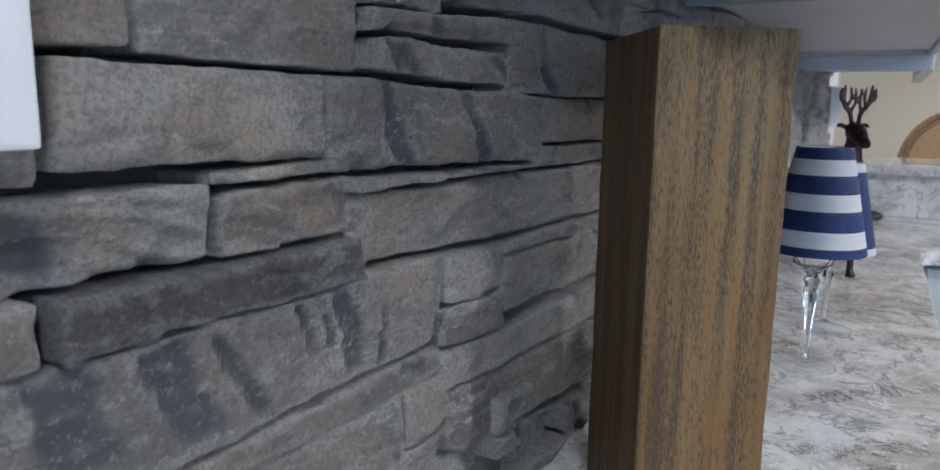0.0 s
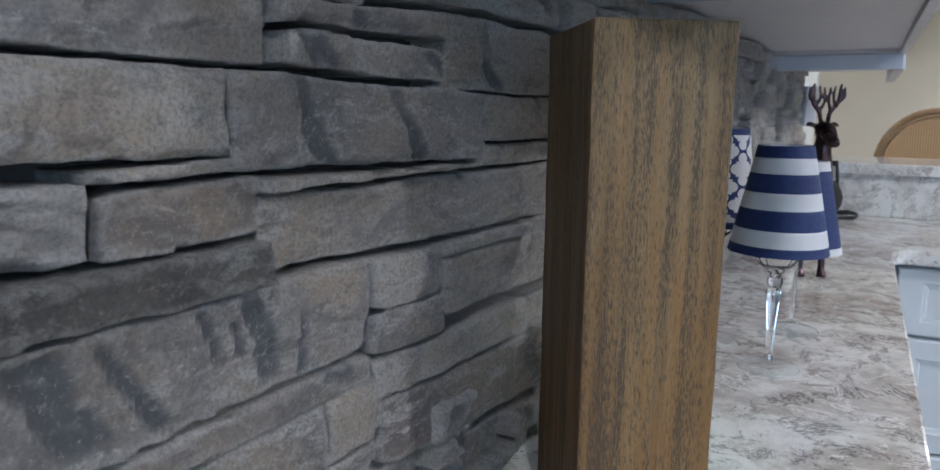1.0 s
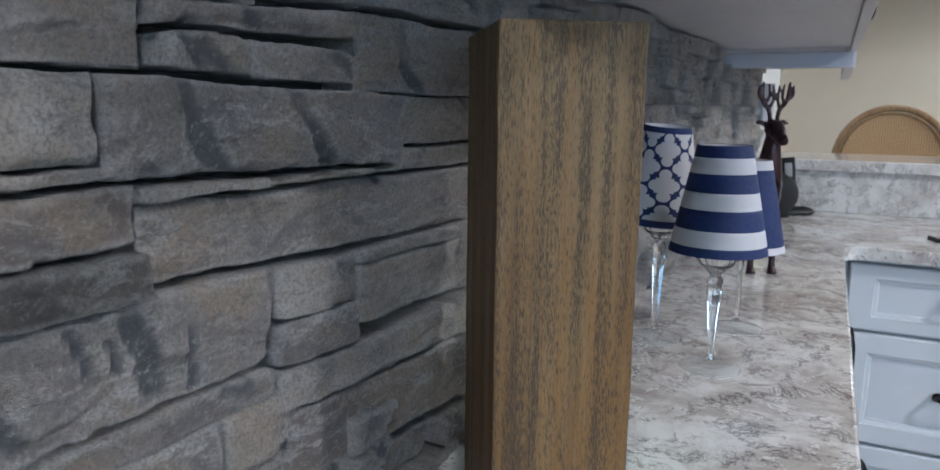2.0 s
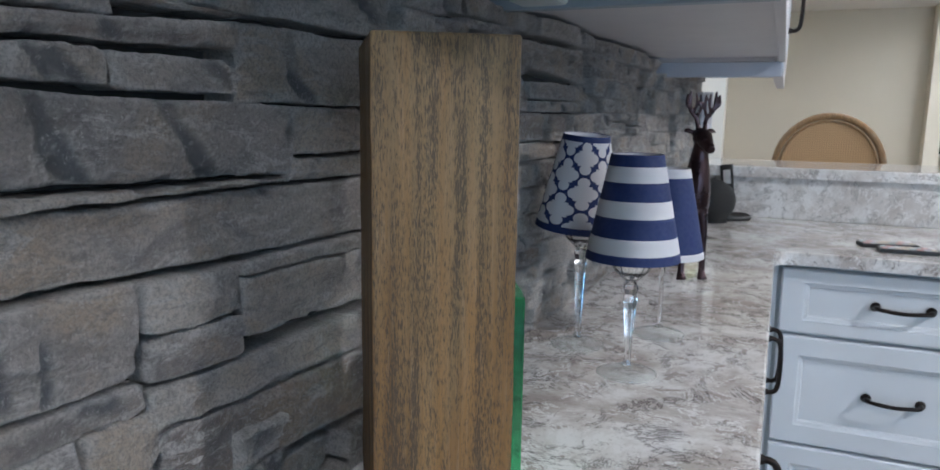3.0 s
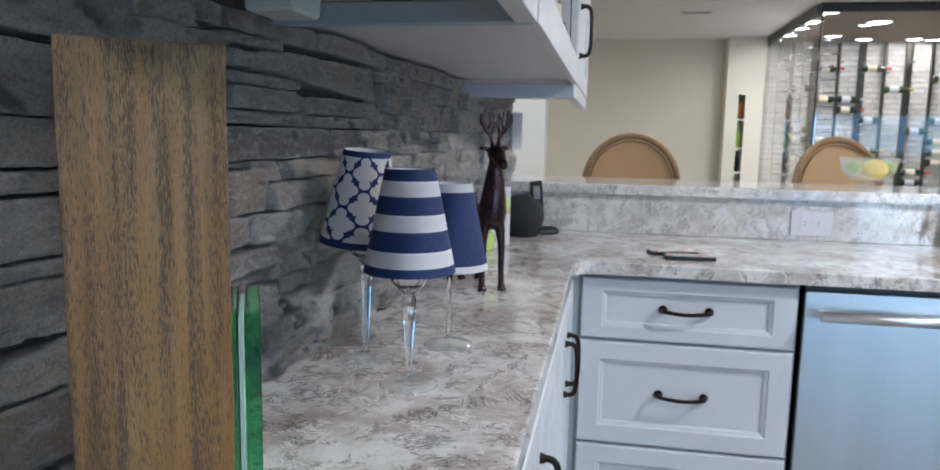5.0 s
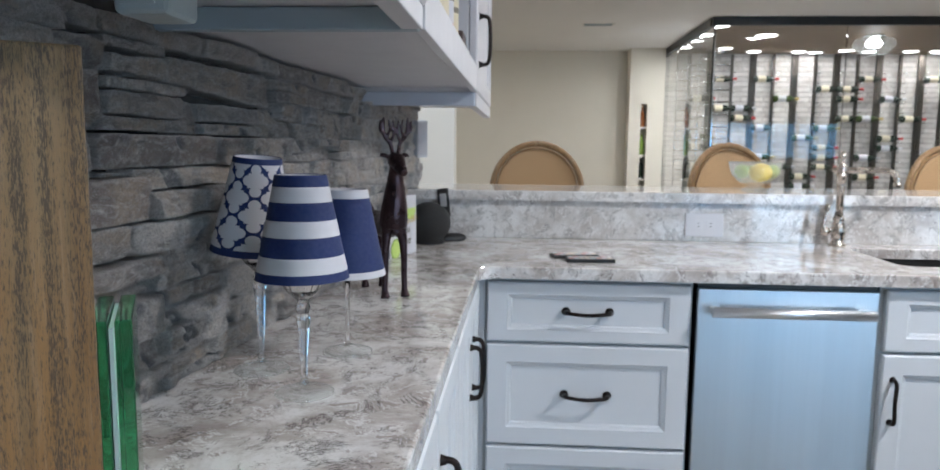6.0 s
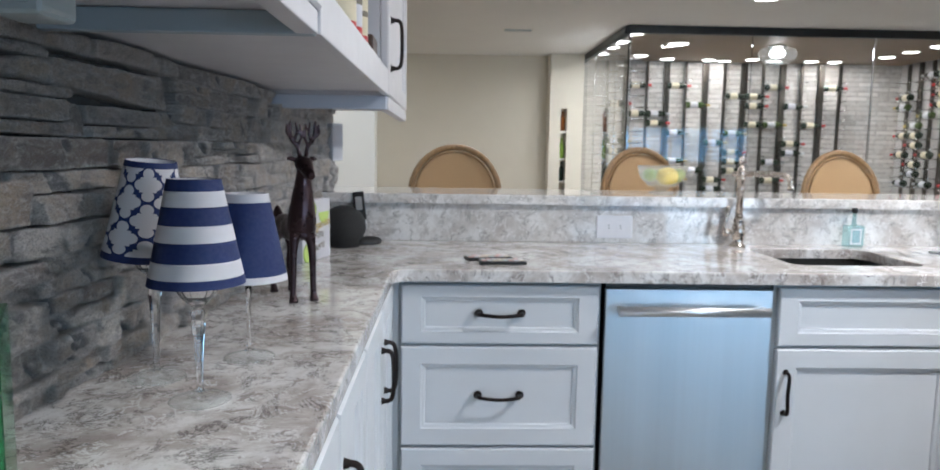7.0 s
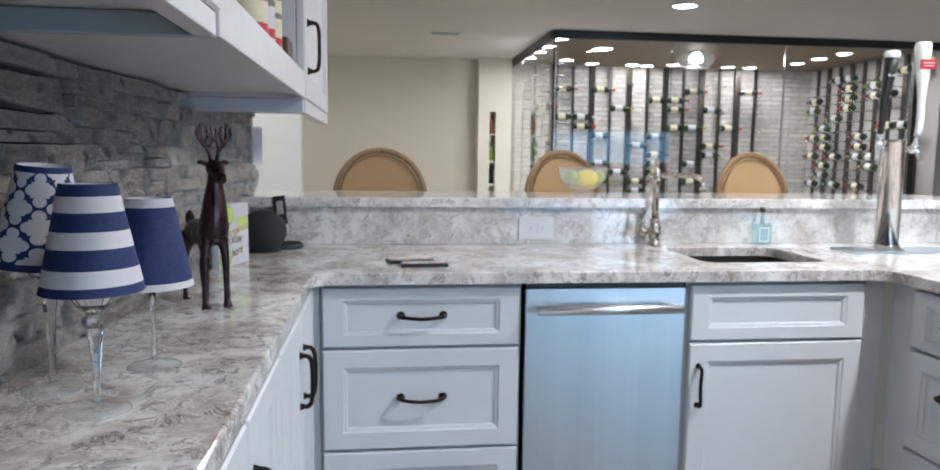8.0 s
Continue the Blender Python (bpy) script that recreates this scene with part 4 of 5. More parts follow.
# faucet
fa = thing("faucet", "brushed nickel bar faucet with side lever", "faucet", pose(1.648, 2.235, TOP))
part("base", lathe([(0, 0), (0.026, 0), (0.027, 0.006), (0.021, 0.012), (0.018, 0.022), (0.021, 0.036), (0.024, 0.052), (0.021, 0.070), (0.015, 0.082), (0.018, 0.088), (0.018, 0.094), (0.0135, 0.100), (0.0, 0.100)], 32), NICKEL, fa)
part("column", lathe([(0.0, 0.0995), (0.0125, 0.0995), (0.0115, 0.20), (0.0125, 0.226), (0.016, 0.230), (0.016, 0.238), (0.012, 0.242), (0.015, 0.256), (0.012, 0.270), (0.006, 0.276), (0.006, 0.284), (0.010, 0.290), (0.011, 0.298), (0.007, 0.308), (0.0, 0.314)], 28), NICKEL, fa)
part("spout", tube(arc([(-0.028, 0.012, 0.251), (0.0, 0, 0.251), (0.10, -0.045, 0.252), (0.128, -0.058, 0.247), (0.142, -0.064, 0.232), (0.144, -0.065, 0.212)], 6), [0.007, 0.008] + [0.0095] * 29, 16), NICKEL, fa)
part("spout_tip", lathe([(0.0, 0.0), (0.012, 0.0), (0.013, 0.008), (0.0095, 0.014), (0.0, 0.014)], 20, at=(0.144, -0.065, 0.200)), NICKEL, fa)
part("collar", tube([(0.050, -0.0225, 0.2515), (0.056, -0.025, 0.2515)], 0.0125, 18), NICKEL, fa)
lv = part("lever", tube(arc([(-0.018, -0.004, 0.052), (-0.042, -0.010, 0.052), (-0.052, -0.012, 0.070), (-0.046, -0.011, 0.105), (-0.040, -0.010, 0.140)], 5), [0.010] * 5 + [0.012] * 4 + [0.009] * 3 + [0.006] * 6 + [0.008] * 3, 14), NICKEL, fa)
part("lever_cap", lathe([(0, -0.014), (0.012, -0.012), (0.015, 0.0), (0.012, 0.012), (0, 0.014)], 20, at=(-0.046, -0.011, 0.050)), NICKEL, lv)

# soap bottle
sb = thing("soap_bottle", "pale teal glass soap bottle with a white label and black cap", "bottle", pose(2.065, 2.255, TOP))
part("bottle", box(-0.032, 0.032, -0.018, 0.018, 0, 0.078, 0.008, 3), TEALGLASS, sb)
part("label", box(-0.019, 0.019, -0.0186, -0.0182, 0.012, 0.066), PAPER, sb)
part("label_print", box(-0.014, 0.014, -0.0191, -0.0187, 0.017, 0.061), TEALGLASS, sb)
part("neck", lathe([(0.0, 0.0775), (0.010, 0.0775), (0.007, 0.088), (0.006, 0.122), (0.0, 0.122)], 20), TEALGLASS, sb)
part("cap", lathe([(0, 0.1205), (0.008, 0.1205), (0.010, 0.124), (0.010, 0.138), (0, 0.138)], 20), BLACKPLASTIC, sb)

# beer tower
bt = thing("beer_tower", "polished steel two-tap beer tower on a drip plate", "beer tower", pose(2.419, 2.062, TOP))
part("drip_plate", box(-0.16, 0.36, -0.075, 0.075, 0, 0.006, 0.002), STEEL, bt)
part("flange", lathe([(0.0, 0.006), (0.056, 0.006), (0.057, 0.011), (0.043, 0.014), (0.041, 0.024), (0.0, 0.024)], 40), CHROME, bt)
part("column", lathe([(0.0, 0.0235), (0.0375, 0.0235), (0.0375, 0.372), (0.039, 0.373), (0.039, 0.381), (0.035, 0.384), (0.0, 0.384)], 48), TOWERSTEEL, bt)
for s in (-1, 1):
    tp = part("tap", tube([(s * 0.033, -0.01, 0.352), (s * 0.051, -0.014, 0.352), (s * 0.053, -0.014, 0.352), (s * 0.062, -0.016, 0.352)], [0.011, 0.009, 0.014, 0.013], 18), CHROME, bt)
    part("nozzle", tube(arc([(s * 0.056, -0.016, 0.352), (s * 0.070, -0.020, 0.350), (s * 0.076, -0.026, 0.330), (s * 0.080, -0.030, 0.316)], 4), [0.011] * 6 + [0.0085] * 7, 14), CHROME, tp)
    part("lever_stem", lathe([(0, 0.0), (0.012, 0.0), (0.013, 0.008), (0.007, 0.014), (0.006, 0.034), (0.010, 0.040), (0.0, 0.042)], 20, at=(s * 0.067, -0.018, 0.362)), CHROME, tp)
h1 = part("tap_handle", tube([(-0.0650, -0.018, 0.402), (-0.0630, -0.018, 0.43), (-0.0610, -0.018, 0.50), (-0.0550, -0.018, 0.56), (-0.0480, -0.018, 0.61), (-0.0430, -0.018, 0.652)], [0.012, 0.013, 0.0155, 0.0195, 0.026, 0.029], 24, squash=0.8), BLACKPLASTIC, bt, "tall black tap handle with a cream rim")
part("foam_rim", tube([(-0.0433, -0.018, 0.6525), (-0.0420, -0.018, 0.666), (-0.0415, -0.018, 0.676)], [0.0305, 0.032, 0.029], 24, squash=0.8), CREAMGLAZE, h1)
part("badge", box(-0.0610, -0.0430, -0.0405, -0.0385, 0.610, 0.630, 0.002), GOLD, h1, "gold badge")
part("badge_line", box(-0.0670, -0.0370, -0.0395, -0.0375, 0.592, 0.600, 0.001), SILVER, h1)
h2 = part("tap_handle", tube([(0.0680, -0.018, 0.402), (0.0760, -0.018, 0.42), (0.0780, -0.018, 0.47), (0.0760, -0.018, 0.50), (0.0750, -0.018, 0.55), (0.0730, -0.018, 0.61), (0.0700, -0.018, 0.67), (0.0680, -0.018, 0.70), (0.0680, -0.018, 0.708)], [0.013, 0.017, 0.018, 0.016, 0.021, 0.031, 0.036, 0.0365, 0.031], 28, squash=0.7), CREAMGLAZE, bt, "tall white ceramic tap handle with a red shield")
part("shield", box(0.0420, 0.1000, -0.0475, -0.0425, 0.618, 0.650, 0.002), RED, h2, "red shield")
part("shield_bar", box(0.0490, 0.0930, -0.0485, -0.0477, 0.6365, 0.6405, bm=box(0.0520, 0.0900, -0.0485, -0.0477, 0.627, 0.631)), PAPER, h2)
part("crest", disc(0.018, -0.0430, 0.071, 0.650, 0, 180), GOLD, h2)
part("print", box(0.0630, 0.0810, -0.0405, -0.0385, 0.608, 0.611, bm=box(0.0690, 0.0750, -0.0365, -0.0335, 0.583, 0.589)), INK, h2)

# glass bowl with fruit on the bar
bw = thing("glass_bowl", "clear glass pedestal bowl of citrus on the bar ledge", "bowl", pose(1.462, 2.53, 1.080))
o_ = [(0, 0), (0.046, 0), (0.047, 0.004), (0.024, 0.012), (0.024, 0.018), (0.052, 0.026), (0.083, 0.055), (0.096, 0.104), (0.0935, 0.104), (0.080, 0.057), (0.050, 0.030), (0.0, 0.027)]
part("bowl", lathe(o_, 48), ETCHED, bw)


def fruit(name, x, y, z, r, material, label, rz=0, long=1.2):
    n = 10
    pr = [(r * math.sin(math.pi * i / n) * (1 if 0 < i < n else 0), -r * long * math.cos(math.pi * i / n)) for i in range(n + 1)]
    ob = part(name, lathe(pr, 24), material, None, "", pose(x, y, z, 90, 0, rz))
    return tagged(ob, label, "fruit", "fruit in the bowl")


fruit("lemon", 1.474, 2.505, 1.1445, 0.034, LEMON, "bright yellow lemon in the glass bowl", 80)
fruit("lime", 1.414, 2.530, 1.148, 0.026, LIME, "green lime in the glass bowl", 20)
fruit("lime", 1.528, 2.545, 1.1475, 0.026, LIME, "green lime in the glass bowl", 120)
fruit("lime", 1.470, 2.575, 1.1465, 0.025, LIME, "green lime in the glass bowl", 60)

# bottles and a box on the open shelf
SH = 1.4305


def spirit(x, y, r, h, glass_m, label_m, label):
    o = thing("liquor_bottle", label, "bottle", pose(x, y, SH, 0, 0, 0), "bottles on the shelf")
    part("bottle", lathe([(0, 0), (r, 0), (r * 1.02, 0.006), (r, h * 0.6), (r * 0.9, h * 0.68), (0.016, h * 0.78), (0.014, h * 0.95), (0.0, h * 0.95)], 32), glass_m, o)
    part("label", lathe([(r * 1.03, h * 0.10), (r * 1.035, h * 0.11), (r * 1.035, h * 0.5), (r * 1.03, h * 0.51)], 32), label_m, o, "printed paper label")
    part("label_band", lathe([(r * 1.04, h * 0.14), (r * 1.045, h * 0.145), (r * 1.045, h * 0.2), (r * 1.04, h * 0.205)], 32), RED, o)
    part("label_band", lathe([(r * 1.04, h * 0.36), (r * 1.043, h * 0.365), (r * 1.043, h * 0.40), (r * 1.04, h * 0.405)], 32), INK, o)
    part("cap", lathe([(0, h * 0.945), (0.017, h * 0.945), (0.017, h), (0, h)], 20), BLACKPLASTIC, o)


spirit(0.425, 1.47, 0.030, 0.27, AMBER, LABELCREAM, "amber bottle with a cream label and red band")
spirit(0.420, 1.385, 0.032, 0.30, AMBER, PAPER, "amber bottle with a white printed label")
spirit(0.415, 1.29, 0.036, 0.28, WINEGLASS_DARK, LABELCREAM, "dark bottle with a cream label")
dbx = thing("dark_box", "small dark brown upright box on the shelf", "box", pose(0.437, 1.585, SH))
part("case", box(-0.024, 0.024, -0.05, 0.05, 0, 0.072, 0.005), BROWNBOX, dbx)

# ---- bar chairs beyond the ledge ----


def bar_chair():
    ch = thing("bar_chair", "weathered oak bar chair with an oval cane back", "chair", group="chairs along the bar")
    ring, n = [], 40
    for i in range(n):
        a = 2 * math.pi * i / n
        ring.append((0.205 * math.cos(a), 0.20 + 0.03 * math.cos(a) ** 2 * -1, 1.03 + 0.215 * math.sin(a)))
    b = tube(ring + ring[:1], 0.014, 12, caps=False)
    part("back_frame", b, CHAIRWOOD, ch)
    c = bmesh.new()
    for yy in (0.196, 0.205):
        v = [c.verts.new((0.19 * math.cos(2 * math.pi * i / n), yy - 0.03 * math.cos(2 * math.pi * i / n) ** 2, 1.03 + 0.20 * math.sin(2 * math.pi * i / n))) for i in range(n)]
        m_ = c.verts.new((0, yy - 0.002, 1.03))
        for i in range(n):
            c.faces.new((v[i], v[(i + 1) % n], m_)).smooth = True
    part("cane_panel", c, CANE, ch, "woven cane panel")
    ring2 = [(0.183 * math.cos(2 * math.pi * i / n), 0.188 - 0.03 * math.cos(2 * math.pi * i / n) ** 2, 1.03 + 0.193 * math.sin(2 * math.pi * i / n)) for i in range(n)]
    part("inner_rim", tube(ring2 + ring2[:1], 0.004, 8, caps=False), CHAIRWOOD, ch)
    part("seat", box(-0.22, 0.22, -0.22, 0.20, 0.70, 0.76, 0.02, 3), CANE, ch)
    for s in (-1, 1):
        part("back_post", tube([(s * 0.10, 0.185, 0.75), (s * 0.12, 0.195, 0.845)], 0.016, 10), CHAIRWOOD, ch)
        for t_ in (-1, 1):
            part("leg", tube([(s * 0.18, t_ * 0.17, 0.71), (s * 0.20, t_ * 0.19, 0.0)], [0.022, 0.015], 10), CHAIRWOOD, ch)
        part("stretcher", tube([(s * 0.192, -0.18, 0.28), (s * 0.192, 0.18, 0.28)], 0.011, 8), CHAIRWOOD, ch)
    return ch


chair = bar_chair()
chair.matrix_basis = pose(0.675, 2.98, 0, 0, 0, 0)
copy_thing(chair, pose(1.60, 2.98, 0, 0, 0, 20))
copy_thing(chair, pose(2.53, 2.98, 0, 0, 0, 12))

# ---- ceiling fittings ----


def downlight(x, y, z=CEIL, r=0.075):
    d = thing("downlight", "round recessed ceiling downlight, lit", "light", pose(x, y, z), "ceiling downlights")
    part("trim_ring", lathe([(r + 0.014, -0.0005), (r + 0.014, -0.004), (r, -0.006), (r - 0.004, -0.0005)], 32), WHITE_WALL, d)
    part("lens", lathe([(0, -0.003), (r - 0.005, -0.003)], 32), LAMP_GLOW, d, "glowing white lens")


# fittings over the ceiling lamps; all but (3.03, 5.35) are added, out of view
for lx, ly in ((1.0, -0.9), (2.4, 0.7), (3.6, -0.75), (3.0, 2.0), (0.95, 3.6), (3.03, 5.35), (-0.8, 7.2), (-0.7, 4.0)):
    downlight(lx, ly, r=0.092)
vt = thing("ceiling_vent", "small grey slotted ceiling vent", "vent", pose(1.30, 7.0, CEIL))
part("frame", box(-0.15, 0.15, -0.06, 0.06, -0.006, -0.0005, 0.002), WHITE_WALL, vt)
for i in range(5):
    part("slat", box(-0.13, 0.13, -0.045 + i * 0.02, -0.037 + i * 0.02, -0.009, -0.0065), GREYPLASTIC, vt)

# ---- glazed wine cellar ----
CX0, CX1, CY0, CY1 = 2.30, 6.35, 6.62, 9.0
slab("cellar_back_wall", box(CX0, CX1 + 0.2, CY1, CY1 + 0.15, 0, CEIL), tile_material(), "wall of pale stacked ledger tile", "wall")
slab("cellar_side_wall", box(CX1, CX1 + 0.2, CY0 + 0.06, CY1, 0, CEIL), STONE, "stone-clad cellar side wall", "wall")
slab("cellar_ceiling", box(CX0 + 0.03, CX1, CY0 + 0.04, CY1, CEIL - 0.03, CEIL - 0.001), WOODCEIL, "brown wood-panelled cellar ceiling", "ceiling")
gl = thing("cellar_glazing", "frameless glass cellar front with black head track", "glass wall", kind="structure")
part("head_track", box(CX0 - 0.02, CX1 + 0.2, CY0 - 0.03, CY0 + 0.03, CEIL - 0.075, CEIL - 0.001, 0.002), BLACK, gl)
part("head_track", box(CX0 - 0.03, CX0 + 0.03, CY0 + 0.031, CY1, CEIL - 0.075, CEIL - 0.001, 0.002), BLACK, gl)
part("sill_track", box(CX0 - 0.02, CX1 + 0.2, CY0 - 0.025, CY0 + 0.025, 0, 0.04, 0.002), BLACK, gl)
part("sill_track", box(CX0 - 0.025, CX0 + 0.025, CY0 + 0.026, CY1, 0, 0.04, 0.002), BLACK, gl)
part("jamb", box(CX0 - 0.025, CX0 + 0.025, CY1 - 0.05, CY1 - 0.001, 0.04, CEIL - 0.075, 0.002), BLACK, gl)
part("jamb", box(5.98, 6.04, CY0 - 0.03, CY0 + 0.03, 0.04, CEIL - 0.075, 0.002), BLACK, gl)
for x0, x1 in ((CX0 - 0.006, 3.45), (3.456, 4.60), (4.606, 5.975)):
    pn = part("pane", box(x0, x1, CY0 - 0.006, CY0 + 0.006, 0.04, CEIL - 0.075), PANE, gl)
    pn.visible_shadow = False
pn = part("pane", box(CX0 - 0.006, CX0 + 0.006, CY0 + 0.012, CY1 - 0.05, 0.04, CEIL - 0.075), PANE, gl)
pn.visible_shadow = False
part("edge_profile", box(4.60, 4.615, CY0 - 0.012, CY0 - 0.0065, 0.04, CEIL - 0.075), CHROME, gl)

for lx, ly in [(2.43, y) for y in (6.90, 7.43, 7.88, 8.40)] + [(3.29, 8.76), (3.80, 8.76), (4.60, 8.76), (5.345, 8.74), (4.02, 8.84), (4.30, 8.66), (5.05, 8.73), (2.89, 8.48)] + [(5.68, y) for y in (6.82, 7.31, 7.77, 8.22)] + [(3.03, 7.50)]:
    downlight(lx, ly, CEIL - 0.031, 0.084 if lx != 3.03 else 0.105)
cd = thing("crystal_ceiling_light", "round crystal flush ceiling light, lit", "light", pose(4.08, 7.50, CEIL - 0.031))
part("canopy", lathe([(0, 0), (0.10, 0), (0.10, -0.02), (0, -0.02)], 32), CHROME, cd)
part("globe", lathe([(0.0, -0.205), (0.10, -0.19), (0.175, -0.14), (0.20, -0.09), (0.175, -0.04), (0.10, -0.0205)], 24, smooth=False), CRYSTAL_THIN, cd)
part("bulb", lathe([(0, -0.13), (0.06, -0.115), (0.08, -0.08), (0.05, -0.035), (0, -0.021)], 16), LAMP_GLOW, cd)


def rack(m, width, label, finish=None):
    r_ = thing("wine_rack", label, "wine rack", m, "racks in the cellar")
    part("post", box(-width / 2, width / 2, 0, min(0.035, width * 2), 0, CEIL - 0.04), finish or RACKSTEEL, r_)
    for i in range(13):
        part("peg", tube([(0, 0, 0.75 + i * 0.115), (0, -0.14, 0.75 + i * 0.115)], 0.008, 8), CHROME, r_)
    return r_


BOT = [(0, 0), (0.034, 0.0), (0.0375, 0.006), (0.0375, 0.18), (0.032, 0.205), (0.015, 0.235), (0.0135, 0.29), (0.0155, 0.292), (0.0155, 0.30), (0, 0.30)]


def bottle(glass_m, foil_m, label_m, label):
    o = thing("wine_bottle", label, "wine bottle", group="bottles in the cellar")
    part("bottle", lathe(BOT, 20), glass_m, o)
    part("foil", lathe([(0.0142, 0.245), (0.0146, 0.246), (0.0146, 0.289), (0.0165, 0.291), (0.0165, 0.301), (0.0, 0.3012)], 16), foil_m, o)
    part("label", lathe([(0.0377, 0.05), (0.0382, 0.051), (0.0382, 0.145), (0.0377, 0.146)], 20), label_m, o)
    return o


rng = random.Random(7)
kinds = [bottle(WINEGLASS_DARK, RED, LABELCREAM, "dark wine bottle with red foil lying on pegs"), bottle(WINEGLASS_DARK, SILVER, PAPER, "dark wine bottle with a white label lying on pegs"), bottle(OLIVE, GOLD, PAPER, "green wine bottle with gold foil lying on pegs")]
first = [True] * 3


def lay(i, m):
    if first[i]:
        first[i] = False
        kinds[i].matrix_basis = m
    else:
        copy_thing(kinds[i], m)


xs = [2.62 + 0.245 * i for i in range(13)]
for i, x in enumerate(xs):
    rack(pose(x, 8.96, 0), 0.075 if i % 2 else 0.03, "brown-grey steel wine rack post with chrome pegs")
for i, x in enumerate(xs[:-1]):
    for k in range(13):
        if rng.random() < 0.22:
            lay(rng.choice((0, 0, 1, 2)), pose(x - 0.03, 8.85, 0.75 + k * 0.115 + 0.046, 0, 90, 0))
ys = [6.95 + 0.23 * i for i in range(9)]
for i, y in enumerate(ys):
    rack(pose(6.31, y, 0, 0, 0, -90), 0.05 if i % 2 else 0.03, "brown-grey steel wine rack post on the side wall")
for i, y in enumerate(ys[:-1]):
    for k in range(13):
        if rng.random() < 0.34:
            lay(rng.choice((0, 0, 1, 2)), pose(6.20, y - 0.03 + rng.uniform(-0.02, 0.02), 0.75 + k * 0.115 + 0.046, -90, 0, 0))
for i, y in enumerate((6.95, 7.5, 8.05, 8.6)):
    rack(pose(2.40, y, 0, 0, 0, 90), 0.006, "slim steel wine rack post by the glass", CHROME)

# bottles in the niche
for z, m_ in ((0.87, WINEGLASS_DARK), (1.15, LIME), (1.48, AMBER)):
    nb = thing("wine_bottle", "upright bottle standing on a niche shelf", "wine bottle", pose(2.037, 8.80, z))
    part("bottle", lathe([(r * 0.85, h_ * 0.8) for r, h_ in BOT], 18), m_, nb)


# ---- ledge stones on the wall, last ----
def flakes(y, z, marks):
    """How deep a point lies in the chips: each is a slanting gouge with its middle, half length, half width and lean."""
    deep = 0.0
    for cy, cz, hl, hw, lean in marks:
        dz = (z - cz) / hl
        dy = (y - cy + lean * (z - cz)) / hw + 0.35 * noise.noise(Vector((y * 90, z * 120, cy * 50)))
        deep = max(deep, max(0.0, min(1.0, 4 * (1 - abs(dy)))) * max(0.0, min(1.0, 5 * (1 - abs(dz)))))
    return deep


